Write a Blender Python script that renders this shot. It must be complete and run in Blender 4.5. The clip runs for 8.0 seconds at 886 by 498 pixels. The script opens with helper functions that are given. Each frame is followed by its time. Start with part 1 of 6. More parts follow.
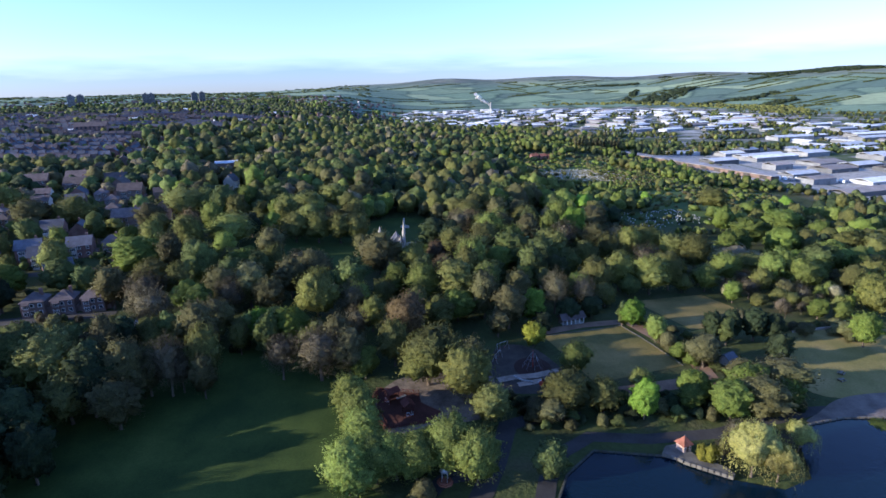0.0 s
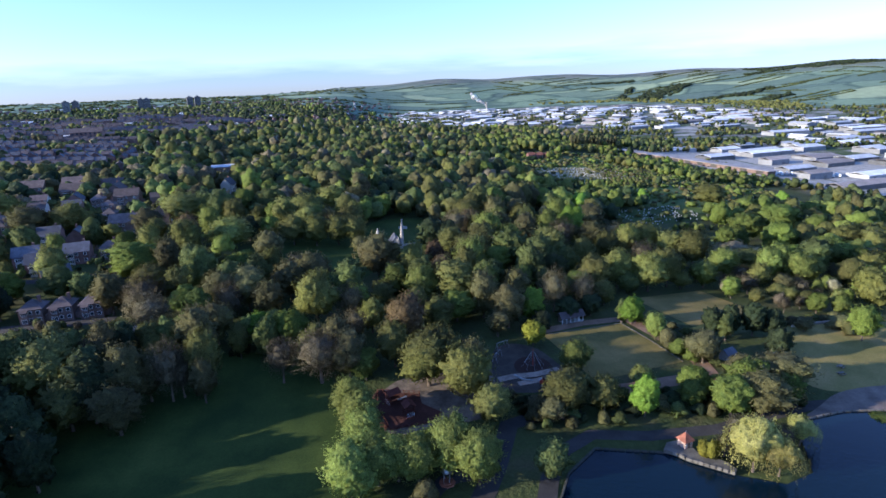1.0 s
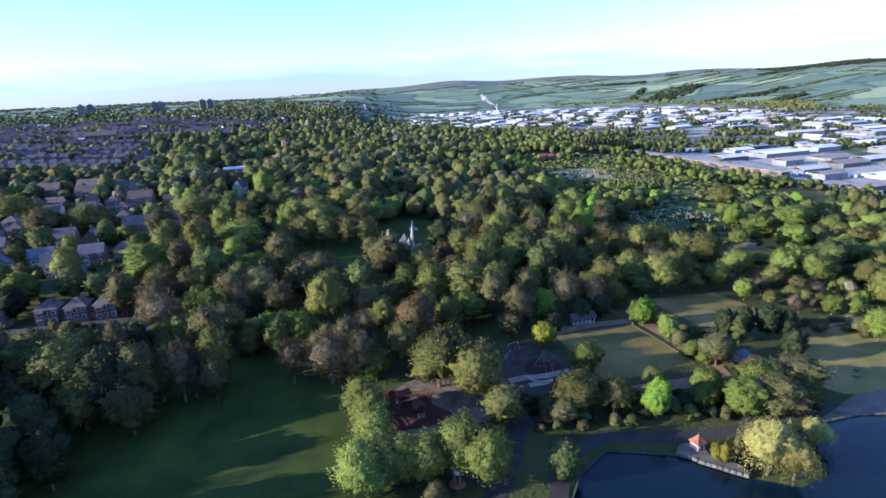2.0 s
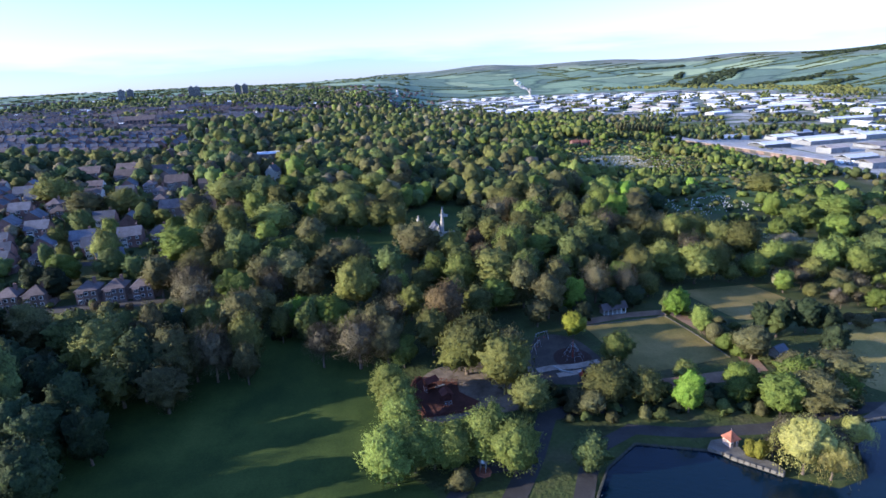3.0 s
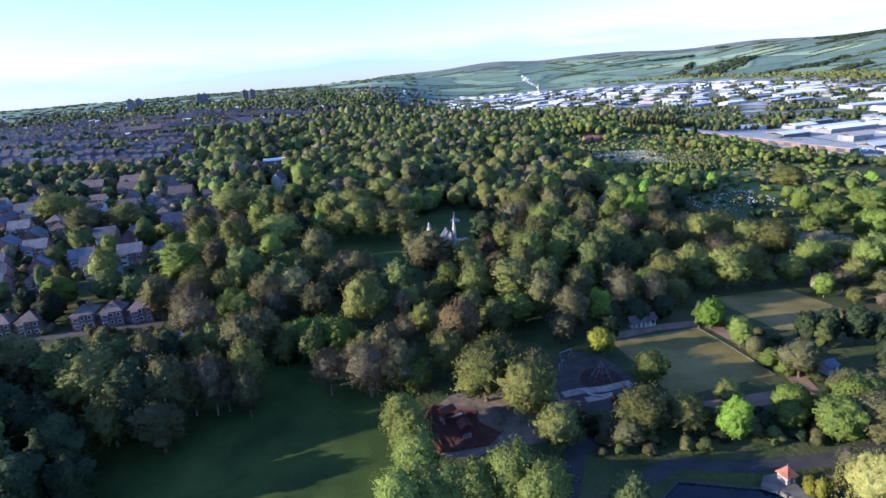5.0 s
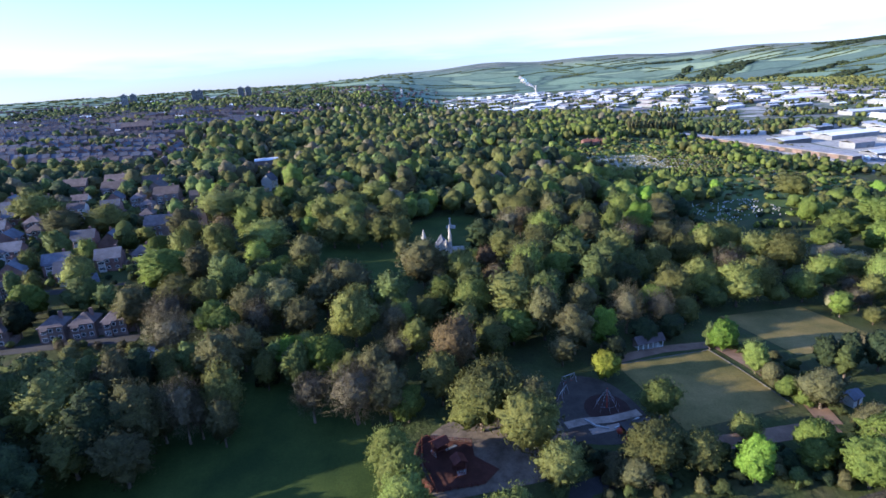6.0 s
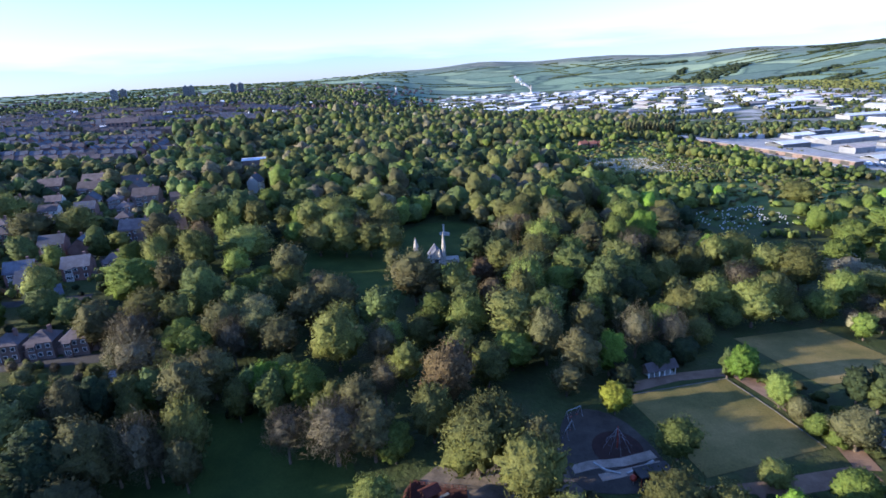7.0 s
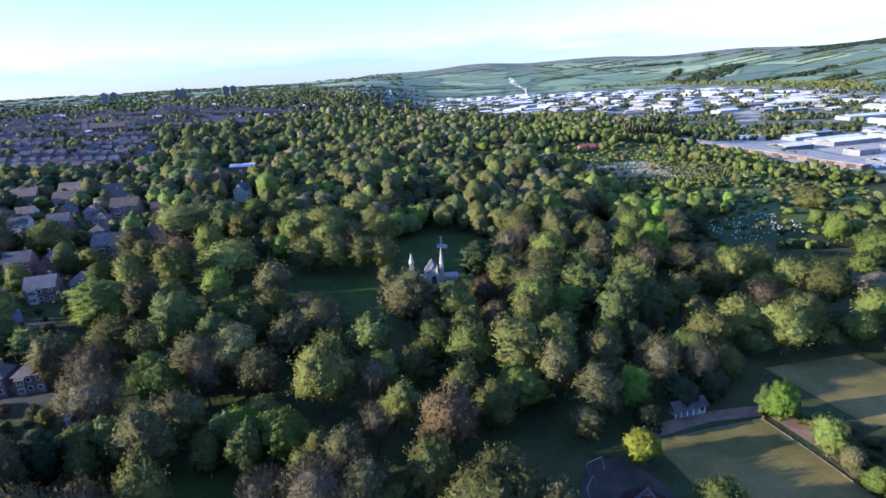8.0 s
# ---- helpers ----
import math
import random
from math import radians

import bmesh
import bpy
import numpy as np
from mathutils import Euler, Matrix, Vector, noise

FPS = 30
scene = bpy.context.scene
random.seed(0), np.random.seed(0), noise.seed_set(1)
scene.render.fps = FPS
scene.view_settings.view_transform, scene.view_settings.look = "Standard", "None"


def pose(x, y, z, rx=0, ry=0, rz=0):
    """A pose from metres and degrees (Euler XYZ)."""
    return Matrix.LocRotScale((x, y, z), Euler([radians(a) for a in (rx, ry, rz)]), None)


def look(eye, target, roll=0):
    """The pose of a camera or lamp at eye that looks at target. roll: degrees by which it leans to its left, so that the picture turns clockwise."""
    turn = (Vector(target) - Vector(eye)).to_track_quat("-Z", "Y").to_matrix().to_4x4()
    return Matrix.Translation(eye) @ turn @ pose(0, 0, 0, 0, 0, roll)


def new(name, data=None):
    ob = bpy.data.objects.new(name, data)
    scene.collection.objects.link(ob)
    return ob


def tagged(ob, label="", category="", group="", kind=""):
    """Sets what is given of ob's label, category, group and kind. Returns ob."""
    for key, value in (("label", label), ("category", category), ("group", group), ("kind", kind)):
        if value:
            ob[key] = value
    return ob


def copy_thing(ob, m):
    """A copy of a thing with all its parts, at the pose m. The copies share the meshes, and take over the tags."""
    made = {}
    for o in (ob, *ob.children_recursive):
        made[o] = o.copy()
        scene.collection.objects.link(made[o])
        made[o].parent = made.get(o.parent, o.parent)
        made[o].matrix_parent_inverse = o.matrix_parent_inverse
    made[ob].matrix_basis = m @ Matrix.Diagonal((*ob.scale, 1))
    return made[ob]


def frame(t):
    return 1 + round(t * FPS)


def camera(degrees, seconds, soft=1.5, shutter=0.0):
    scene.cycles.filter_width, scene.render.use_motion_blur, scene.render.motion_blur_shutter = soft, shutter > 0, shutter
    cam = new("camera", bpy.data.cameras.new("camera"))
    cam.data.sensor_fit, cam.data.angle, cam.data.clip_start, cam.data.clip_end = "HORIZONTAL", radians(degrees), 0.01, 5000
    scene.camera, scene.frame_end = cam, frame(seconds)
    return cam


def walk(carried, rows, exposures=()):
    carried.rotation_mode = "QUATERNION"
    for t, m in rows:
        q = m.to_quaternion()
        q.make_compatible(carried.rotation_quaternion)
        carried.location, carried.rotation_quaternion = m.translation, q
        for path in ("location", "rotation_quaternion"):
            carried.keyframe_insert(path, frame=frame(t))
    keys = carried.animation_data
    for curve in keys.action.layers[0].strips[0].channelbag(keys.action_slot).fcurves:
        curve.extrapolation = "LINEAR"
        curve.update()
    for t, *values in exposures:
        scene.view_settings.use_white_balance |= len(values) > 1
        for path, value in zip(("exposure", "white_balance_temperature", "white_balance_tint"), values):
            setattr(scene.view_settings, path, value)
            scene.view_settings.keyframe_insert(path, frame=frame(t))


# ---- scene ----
cam = camera(75.1, 8.0, 1.6, 0.4)

PATH = [
    (0, (0.361, 7.172, 85.542), (0.447, 9.097, 85.006), -1.5),
    (0.5, (0.41, 7.178, 85.573), (0.499, 9.104, 85.038), -2.0),
    (1, (0.373, 7.228, 85.518), (0.465, 9.153, 84.983), -2.4),
    (2.3, (0.455, 7.24, 85.218), (0.475, 9.17, 84.694), -2.8),
    (2.5, (0.614, 7.295, 85.277), (0.598, 9.225, 84.755), -2.7),
    (3, (0.712, 8.296, 85.436), (0.661, 10.213, 84.866), -2.8),
    (3.5, (0.61, 10.142, 85.632), (0.546, 12.059, 85.063), -3.0),
    (4, (0.556, 13.088, 85.815), (0.481, 15.003, 85.244), -4.1),
    (4.5, (0.457, 17.256, 85.922), (0.375, 19.17, 85.35), -4.2),
    (4.7, (0.307, 19.319, 86.013), (0.214, 21.233, 85.441), -4.8),
    (6, (0.026, 35.713, 86.607), (-0.05, 37.628, 86.033), -3.9),
    (6.5, (-0.087, 43.789, 86.584), (-0.149, 45.703, 86.008), -3.3),
    (7, (-0.267, 52.511, 86.732), (-0.32, 54.424, 86.153), -3.2),
    (7.5, (-0.668, 62.065, 86.829), (-0.714, 63.979, 86.253), -3.4),
    (8, (-1.44, 72.029, 86.98), (-1.477, 73.944, 86.406), -3.4),
]
walk(cam, [(t, look(eye, target, roll)) for t, eye, target, roll in PATH],
     [(0.0, 1.04, 5650, 16), (1.2, 1.09, 5650, 16), (2.5, 1.38, 5650, 16), (8.0, 1.38, 5650, 16)])

# ---- the sky and the sun ----
SUN_EL = 14.8          # degrees above the horizon
SUN_AZ = 257.0         # degrees clockwise from the +y axis
world = bpy.data.worlds.new("sky")
scene.world = world
world.use_nodes = True
wn, wl = world.node_tree.nodes, world.node_tree.links
sky = wn.new("ShaderNodeTexSky")
sky.sky_type, sky.sun_disc = "NISHITA", False
sky.sun_elevation, sky.sun_rotation = radians(SUN_EL), radians(SUN_AZ)
sky.altitude, sky.air_density, sky.dust_density, sky.ozone_density = 100, 1.0, 0.2, 3.0
wn["Background"].inputs["Strength"].default_value = 0.165
# a thin bluish cloud bank lies low on the sunward horizon
coords = wn.new("ShaderNodeTexCoord")
split = wn.new("ShaderNodeSeparateXYZ")
wl.new(coords.outputs["Generated"], split.inputs[0])
streaks = wn.new("ShaderNodeTexNoise")
streaks.inputs["Scale"].default_value, streaks.inputs["Detail"].default_value = 5.0, 5.0
stretch_sky = wn.new("ShaderNodeMapping")
stretch_sky.inputs["Scale"].default_value = (1.0, 1.0, 9.0)
wl.new(coords.outputs["Generated"], stretch_sky.inputs["Vector"])
wl.new(stretch_sky.outputs[0], streaks.inputs["Vector"])
edge = wn.new("ShaderNodeMath")
edge.operation = "MULTIPLY_ADD"
edge.inputs[1].default_value, edge.inputs[2].default_value = 0.055, 0.022
wl.new(streaks.outputs["Fac"], edge.inputs[0])
gap = wn.new("ShaderNodeMath")
gap.operation = "SUBTRACT"
wl.new(edge.outputs[0], gap.inputs[0])
wl.new(split.outputs["Z"], gap.inputs[1])
bank = wn.new("ShaderNodeMapRange")
bank.inputs["From Min"].default_value, bank.inputs["From Max"].default_value, bank.inputs["To Max"].default_value = -0.012, 0.020, 0.62
wl.new(gap.outputs[0], bank.inputs["Value"])
tint = wn.new("ShaderNodeMix")
tint.data_type, tint.blend_type = "RGBA", "MULTIPLY"
tint.inputs[0].default_value = 1.0
tint.inputs[7].default_value = (0.96, 0.97, 1.18, 1)
wl.new(sky.outputs[0], tint.inputs[6])
cloud = wn.new("ShaderNodeMix")
cloud.data_type, cloud.blend_type = "RGBA", "MULTIPLY"
cloud.inputs[7].default_value = (0.34, 0.45, 0.70, 1)
wl.new(bank.outputs[0], cloud.inputs[0])
wl.new(tint.outputs[2], cloud.inputs[6])
low_sky = wn.new("ShaderNodeMapRange")
low_sky.inputs["From Min"].default_value, low_sky.inputs["From Max"].default_value = 0.32, 0.05
wl.new(split.outputs["Z"], low_sky.inputs["Value"])
veil = wn.new("ShaderNodeMix")
veil.data_type, veil.blend_type = "RGBA", "MULTIPLY"
veil.inputs[7].default_value = (0.74, 0.78, 0.86, 1)
wl.new(low_sky.outputs[0], veil.inputs[0])
wl.new(cloud.outputs[2], veil.inputs[6])
wl.new(veil.outputs[2], wn["Background"].inputs["Color"])

sun_dir = Vector((math.sin(radians(SUN_AZ)) * math.cos(radians(SUN_EL)),
                  math.cos(radians(SUN_AZ)) * math.cos(radians(SUN_EL)), math.sin(radians(SUN_EL))))
sun = new("sun", bpy.data.lights.new("sun", "SUN"))
sun.data.energy, sun.data.angle, sun.data.color = 5.3, radians(0.5), (1.0, 0.865, 0.62)
sun.matrix_world = look(sun_dir * 300, (0, 0, 0))

# ---- materials ----


def material(name, rough=0.8, metal=0.0):
    m = bpy.data.materials.new(name)
    m.use_nodes = True
    b = m.node_tree.nodes["Principled BSDF"]
    b.inputs["Roughness"].default_value, b.inputs["Metallic"].default_value = rough, metal
    b.inputs["Specular IOR Level"].default_value = 0.25
    return m, m.node_tree.nodes, m.node_tree.links, b


def ramp(n, l, fac, stops):
    r = n.new("ShaderNodeValToRGB")
    while len(r.color_ramp.elements) < len(stops):
        r.color_ramp.elements.new(0.5)
    for e, (p, c) in zip(r.color_ramp.elements, stops):
        e.position, e.color = p, (*c, 1)
    l.new(fac, r.inputs[0])
    return r.outputs[0]


def mixed(n, l, kind, fac, a, b):
    x = n.new("ShaderNodeMix")
    x.data_type, x.blend_type = "RGBA", kind
    for sock, v in ((x.inputs[0], fac), (x.inputs[6], a), (x.inputs[7], b)):
        if isinstance(v, bpy.types.NodeSocket):
            l.new(v, sock)
        else:
            sock.default_value = v if isinstance(v, (int, float)) else (*v, 1)
    return x.outputs[2]


def noise_of(n, l, size, detail=4, vector=None, rough=0.6):
    t = n.new("ShaderNodeTexNoise")
    t.inputs["Scale"].default_value, t.inputs["Detail"].default_value, t.inputs["Roughness"].default_value = 1 / size, detail, rough
    if vector is None:
        vector = n.new("ShaderNodeNewGeometry").outputs["Position"]
    l.new(vector, t.inputs["Vector"])
    return t.outputs["Fac"]


def scaled(c, k):
    return tuple(min(1, v * k) for v in c)


def surface(name, color, rough=0.85, big=8.0, small=0.4, spread=0.35, each=0.15, metal=0.0, bump=0.0, specular=0.25):
    """Weathered paint, stone, earth or roofing: stains at two sizes, and each piece a little different."""
    m, n, l, b = material(name, rough, metal)
    b.inputs["Specular IOR Level"].default_value = specular
    c = ramp(n, l, noise_of(n, l, big), [(0.3, scaled(color, 1 - spread)), (0.7, scaled(color, 1 + spread))])
    fine = ramp(n, l, noise_of(n, l, small), [(0.25, (0.72,) * 3), (0.75, (1.2,) * 3)])
    c = mixed(n, l, "MULTIPLY", 0.8, c, fine)
    info = n.new("ShaderNodeObjectInfo")
    r = ramp(n, l, info.outputs["Random"], [(0, (1 - each,) * 3), (1, (1 + each,) * 3)])
    c = mixed(n, l, "MULTIPLY", 1.0, c, r)
    l.new(c, b.inputs["Base Color"])
    if bump:
        bp = n.new("ShaderNodeBump")
        bp.inputs["Strength"].default_value, bp.inputs["Distance"].default_value = bump, small
        l.new(noise_of(n, l, small), bp.inputs["Height"])
        l.new(bp.outputs[0], b.inputs["Normal"])
    return m


def foliage(name, color, other, each=0.32, thin=0.3):
    """Leaves: two tones over the crown, each leaf clump and each tree a little different, some light let through."""
    m, n, l, b = material(name, 0.65)
    b.inputs["Specular IOR Level"].default_value = 0.06
    geo, info = n.new("ShaderNodeNewGeometry"), n.new("ShaderNodeObjectInfo")
    c = ramp(n, l, noise_of(n, l, 2.2, 3), [(0.35, color), (0.68, other)])
    leaf = ramp(n, l, geo.outputs["Random Per Island"], [(0, (0.8,) * 3), (1, (1.2,) * 3)])
    c = mixed(n, l, "MULTIPLY", 1.0, c, leaf)
    tree = ramp(n, l, info.outputs["Random"], [(0, (1 - each, 1 - each, 1 - each)), (0.5, (1.03, 1.0, 0.95)), (1, (1 + each * 0.8, 1 + each, 1 + each * 0.7))])
    c = mixed(n, l, "MULTIPLY", 1.0, c, tree)
    # neighbouring trees stand at different stages of leaf
    c = mixed(n, l, "MULTIPLY", 1.0, c, ramp(n, l, noise_of(n, l, 30, 2), [(0.32, (0.72, 0.68, 0.74)), (0.5, (1.0, 1.0, 1.0)), (0.68, (1.22, 1.26, 1.05))]))
    # leaf texture within a clump
    grain = noise_of(n, l, 0.42, 3, rough=0.7)
    c = mixed(n, l, "MULTIPLY", 1.0, c, ramp(n, l, grain, [(0.32, (0.56, 0.56, 0.62)), (0.5, (1.0, 1.0, 1.0)), (0.68, (1.4, 1.38, 1.2))]))
    bp = n.new("ShaderNodeBump")
    bp.inputs["Strength"].default_value, bp.inputs["Distance"].default_value = 0.8, 0.5
    l.new(grain, bp.inputs["Height"])
    l.new(bp.outputs[0], b.inputs["Normal"])
    l.new(c, b.inputs["Base Color"])
    t = n.new("ShaderNodeBsdfTranslucent")
    l.new(c, t.inputs["Color"])
    mx = n.new("ShaderNodeMixShader")
    mx.inputs[0].default_value = thin
    l.new(b.outputs[0], mx.inputs[1])
    l.new(t.outputs[0], mx.inputs[2])
    l.new(mx.outputs[0], n["Material Output"].inputs["Surface"])
    return m


LEAF = {
    "fresh": foliage("leaf_fresh_green", (0.112, 0.195, 0.032), (0.156, 0.245, 0.046)),
    "leafy": foliage("leaf_spring_green", (0.089, 0.124, 0.031), (0.129, 0.165, 0.043)),
    "lemon": foliage("leaf_lemon_green", (0.175, 0.200, 0.030), (0.225, 0.240, 0.040)),
    "mid": foliage("leaf_mid_green", (0.072, 0.093, 0.037), (0.110, 0.134, 0.050)),
    "olive": foliage("leaf_olive", (0.106, 0.116, 0.042), (0.158, 0.163, 0.057)),
    "tan": foliage("leaf_bud_tan", (0.097, 0.096, 0.048), (0.133, 0.129, 0.064)),
    "willow": foliage("leaf_willow", (0.270, 0.270, 0.085), (0.350, 0.335, 0.120), thin=0.35),
    "silver": foliage("leaf_silver_green", (0.135, 0.178, 0.050), (0.190, 0.226, 0.066)),
    "dark": foliage("leaf_dark_evergreen", (0.026, 0.039, 0.023), (0.047, 0.063, 0.032)),
    "copper": foliage("leaf_copper", (0.101, 0.074, 0.046), (0.128, 0.095, 0.058)),
    "gold": foliage("leaf_golden_cypress", (0.182, 0.180, 0.033), (0.246, 0.234, 0.042)),
    "pale": foliage("leaf_pale_blossom", (0.198, 0.180, 0.126), (0.268, 0.244, 0.175)),
    "twig": foliage("twig_grey_brown", (0.108, 0.097, 0.066), (0.150, 0.133, 0.092), thin=0.1),
}
BARK = surface("bark", (0.11, 0.085, 0.065), 0.95, 1.2, 0.15)
KERB = surface("weathered_kerb", (0.13, 0.12, 0.105), 0.9, 3, 0.3)
STONE = surface("pale_stone", (0.36, 0.33, 0.29), 0.85, 3, 0.3)
BRICK = surface("brick_red", (0.18, 0.105, 0.09), 0.9, 3, 0.25)
BRICK_BROWN = surface("brick_brown", (0.175, 0.125, 0.11), 0.9, 3, 0.25)
RENDER_WALL = surface("painted_render", (0.42, 0.40, 0.37), 0.8, 3, 0.3, 0.1)
SLATE = surface("slate", (0.085, 0.088, 0.108), 0.85, 3, 0.3, each=0.3)
TILE = surface("roof_tile_brown", (0.108, 0.086, 0.086), 0.8, 3, 0.25, each=0.3)
TILE_RED = surface("roof_tile_red", (0.22, 0.085, 0.055), 0.8, 2, 0.25)
WHITE = surface("white_paint", (0.78, 0.78, 0.76), 0.5, 2, 0.3, 0.05, 0.05)
GLASS = surface("window_glass", (0.03, 0.04, 0.055), 0.08, 3, 0.4, each=0.1, specular=0.6)
SHED_WHITE = surface("shed_roof_white", (0.64, 0.645, 0.65), 0.5, 12, 1.5, 0.2, 0.3)
SHED_GREY = surface("shed_roof_grey", (0.42, 0.43, 0.45), 0.5, 12, 1.5, 0.2, 0.3)
SHED_BROWN = surface("shed_roof_weathered", (0.27, 0.235, 0.215), 0.7, 12, 1.5, 0.2, 0.3)
SHED_PALE = surface("shed_wall_pale", (0.25, 0.255, 0.265), 0.55, 8, 1.0, 0.2, 0.5)
SHED_WALL = surface("shed_wall", (0.15, 0.155, 0.165), 0.55, 8, 1.0, 0.2, 0.5)
CONCRETE = surface("concrete", (0.34, 0.33, 0.31), 0.9, 5, 0.4)
ASPHALT = surface("asphalt", (0.06, 0.056, 0.054), 0.92, 7, 0.4)
PAVE = surface("dusty_tarmac", (0.115, 0.092, 0.072), 0.95, 3.5, 0.4, 0.5)
TARMAC = surface("worn_tarmac", (0.062, 0.052, 0.043), 0.95, 4, 0.4, 0.35)
PATH_GREY = surface("path_gravel_grey", (0.036, 0.034, 0.034), 0.95, 6, 0.4)
PATH_RED = surface("path_red_gravel", (0.22, 0.14, 0.095), 0.95, 5, 0.35)
SOIL = surface("bark_mulch", (0.036, 0.018, 0.015), 0.95, 4, 0.3)
RUST = surface("red_steel", (0.30, 0.05, 0.03), 0.5, 2, 0.3)
STEEL = surface("grey_steel", (0.35, 0.36, 0.38), 0.4, 2, 0.2, metal=0.6)
STEAM = foliage("white_steam", (0.80, 0.81, 0.83), (0.86, 0.87, 0.88), 0.0, 0.6)


def lawn_material(name, a, b, c):
    m, n, l, p = material(name, 0.9)
    p.inputs["Specular IOR Level"].default_value = 0.1
    col = ramp(n, l, noise_of(n, l, 16, 5), [(0.32, a), (0.52, b), (0.70, c)])
    col = mixed(n, l, "MULTIPLY", 0.7, col, ramp(n, l, noise_of(n, l, 0.5, 3), [(0.2, (0.65,) * 3), (0.8, (1.25,) * 3)]))
    l.new(col, p.inputs["Base Color"])
    bp = n.new("ShaderNodeBump")
    bp.inputs["Strength"].default_value, bp.inputs["Distance"].default_value = 0.6, 0.12
    l.new(noise_of(n, l, 0.35, 3), bp.inputs["Height"])
    l.new(bp.outputs[0], p.inputs["Normal"])
    return m


LAWN = lawn_material("meadow_grass", (0.024, 0.042, 0.011), (0.040, 0.062, 0.015), (0.058, 0.080, 0.020))
GREEN = lawn_material("dry_bowling_turf", (0.10, 0.092, 0.03), (0.17, 0.135, 0.048), (0.25, 0.18, 0.07))
FIELD = lawn_material("parched_field_turf", (0.12, 0.118, 0.038), (0.20, 0.168, 0.06), (0.26, 0.20, 0.085))


def ground_material():
    """Woodland floor and gardens near, a patchwork of haze-tinted fields far off, stony estate ground in the valley."""
    m, n, l, p = material("ground", 0.95)
    p.inputs["Specular IOR Level"].default_value = 0.1
    geo = n.new("ShaderNodeNewGeometry")
    pos = geo.outputs["Position"]
    sep = n.new("ShaderNodeSeparateXYZ")
    l.new(pos, sep.inputs[0])
    floor = ramp(n, l, noise_of(n, l, 22, 6), [(0.35, (0.035, 0.042, 0.018)), (0.5, (0.05, 0.065, 0.022)), (0.68, (0.075, 0.07, 0.035))])
    floor = mixed(n, l, "MULTIPLY", 0.7, floor, ramp(n, l, noise_of(n, l, 1.0, 4), [(0.2, (0.6,) * 3), (0.8, (1.3,) * 3)]))
    # fields
    mp = n.new("ShaderNodeMapping")
    mp.inputs["Rotation"].default_value = (0, 0, 0.42)
    mp.inputs["Scale"].default_value = (0.5, 0.85, 0.0)
    l.new(pos, mp.inputs["Vector"])
    warp = n.new("ShaderNodeVectorMath")
    warp.operation = "ADD"
    l.new(mp.outputs[0], warp.inputs[0])
    nz = n.new("ShaderNodeTexNoise")
    nz.inputs["Scale"].default_value = 1 / 300
    l.new(pos, nz.inputs["Vector"])
    sc = n.new("ShaderNodeVectorMath")
    sc.operation = "SCALE"
    sc.inputs["Scale"].default_value = 120
    l.new(nz.outputs["Color"], sc.inputs[0])
    l.new(sc.outputs[0], warp.inputs[1])
    vor = n.new("ShaderNodeTexVoronoi")
    vor.inputs["Scale"].default_value = 1 / 190
    l.new(warp.outputs[0], vor.inputs["Vector"])
    sv = n.new("ShaderNodeSeparateColor")
    l.new(vor.outputs["Color"], sv.inputs[0])
    # the blue of distance haze is mixed into these field colours
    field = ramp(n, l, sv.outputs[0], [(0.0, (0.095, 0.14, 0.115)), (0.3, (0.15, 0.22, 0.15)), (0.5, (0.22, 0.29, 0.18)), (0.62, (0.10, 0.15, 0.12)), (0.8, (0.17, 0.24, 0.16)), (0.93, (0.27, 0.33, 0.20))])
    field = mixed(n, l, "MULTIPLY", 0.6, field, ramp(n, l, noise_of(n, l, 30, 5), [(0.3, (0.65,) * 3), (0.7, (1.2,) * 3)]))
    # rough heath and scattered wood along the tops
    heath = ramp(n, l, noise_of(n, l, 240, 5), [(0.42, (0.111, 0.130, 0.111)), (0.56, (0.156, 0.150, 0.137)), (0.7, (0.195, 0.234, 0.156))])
    top = n.new("ShaderNodeMapRange")
    top.inputs["From Min"].default_value, top.inputs["From Max"].default_value, top.inputs["To Max"].default_value = 85, 135, 0.85
    l.new(sep.outputs["Z"], top.inputs["Value"])
    field = mixed(n, l, "MIX", top.outputs[0], field, heath)
    # hedge lines between the fields
    vor2 = n.new("ShaderNodeTexVoronoi")
    vor2.feature = "DISTANCE_TO_EDGE"
    vor2.inputs["Scale"].default_value = 1 / 190
    l.new(warp.outputs[0], vor2.inputs["Vector"])
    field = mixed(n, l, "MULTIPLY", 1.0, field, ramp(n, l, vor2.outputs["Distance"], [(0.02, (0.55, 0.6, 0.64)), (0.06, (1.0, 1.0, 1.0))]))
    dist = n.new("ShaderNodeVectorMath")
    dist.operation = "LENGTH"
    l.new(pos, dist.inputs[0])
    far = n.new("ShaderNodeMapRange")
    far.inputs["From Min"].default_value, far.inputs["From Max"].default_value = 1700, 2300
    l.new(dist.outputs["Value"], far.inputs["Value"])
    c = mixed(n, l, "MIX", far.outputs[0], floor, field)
    # the paved estate on the valley floor
    low = n.new("ShaderNodeMapRange")
    low.inputs["From Min"].default_value, low.inputs["From Max"].default_value = -24, -28
    l.new(sep.outputs["Z"], low.inputs["Value"])
    estate = ramp(n, l, noise_of(n, l, 60, 5), [(0.46, (0.06, 0.085, 0.035)), (0.54, (0.18, 0.18, 0.17)), (0.66, (0.33, 0.33, 0.32))])
    c = mixed(n, l, "MIX", low.outputs[0], c, estate)
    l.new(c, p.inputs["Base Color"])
    bp = n.new("ShaderNodeBump")
    bp.inputs["Strength"].default_value, bp.inputs["Distance"].default_value = 0.8, 0.5
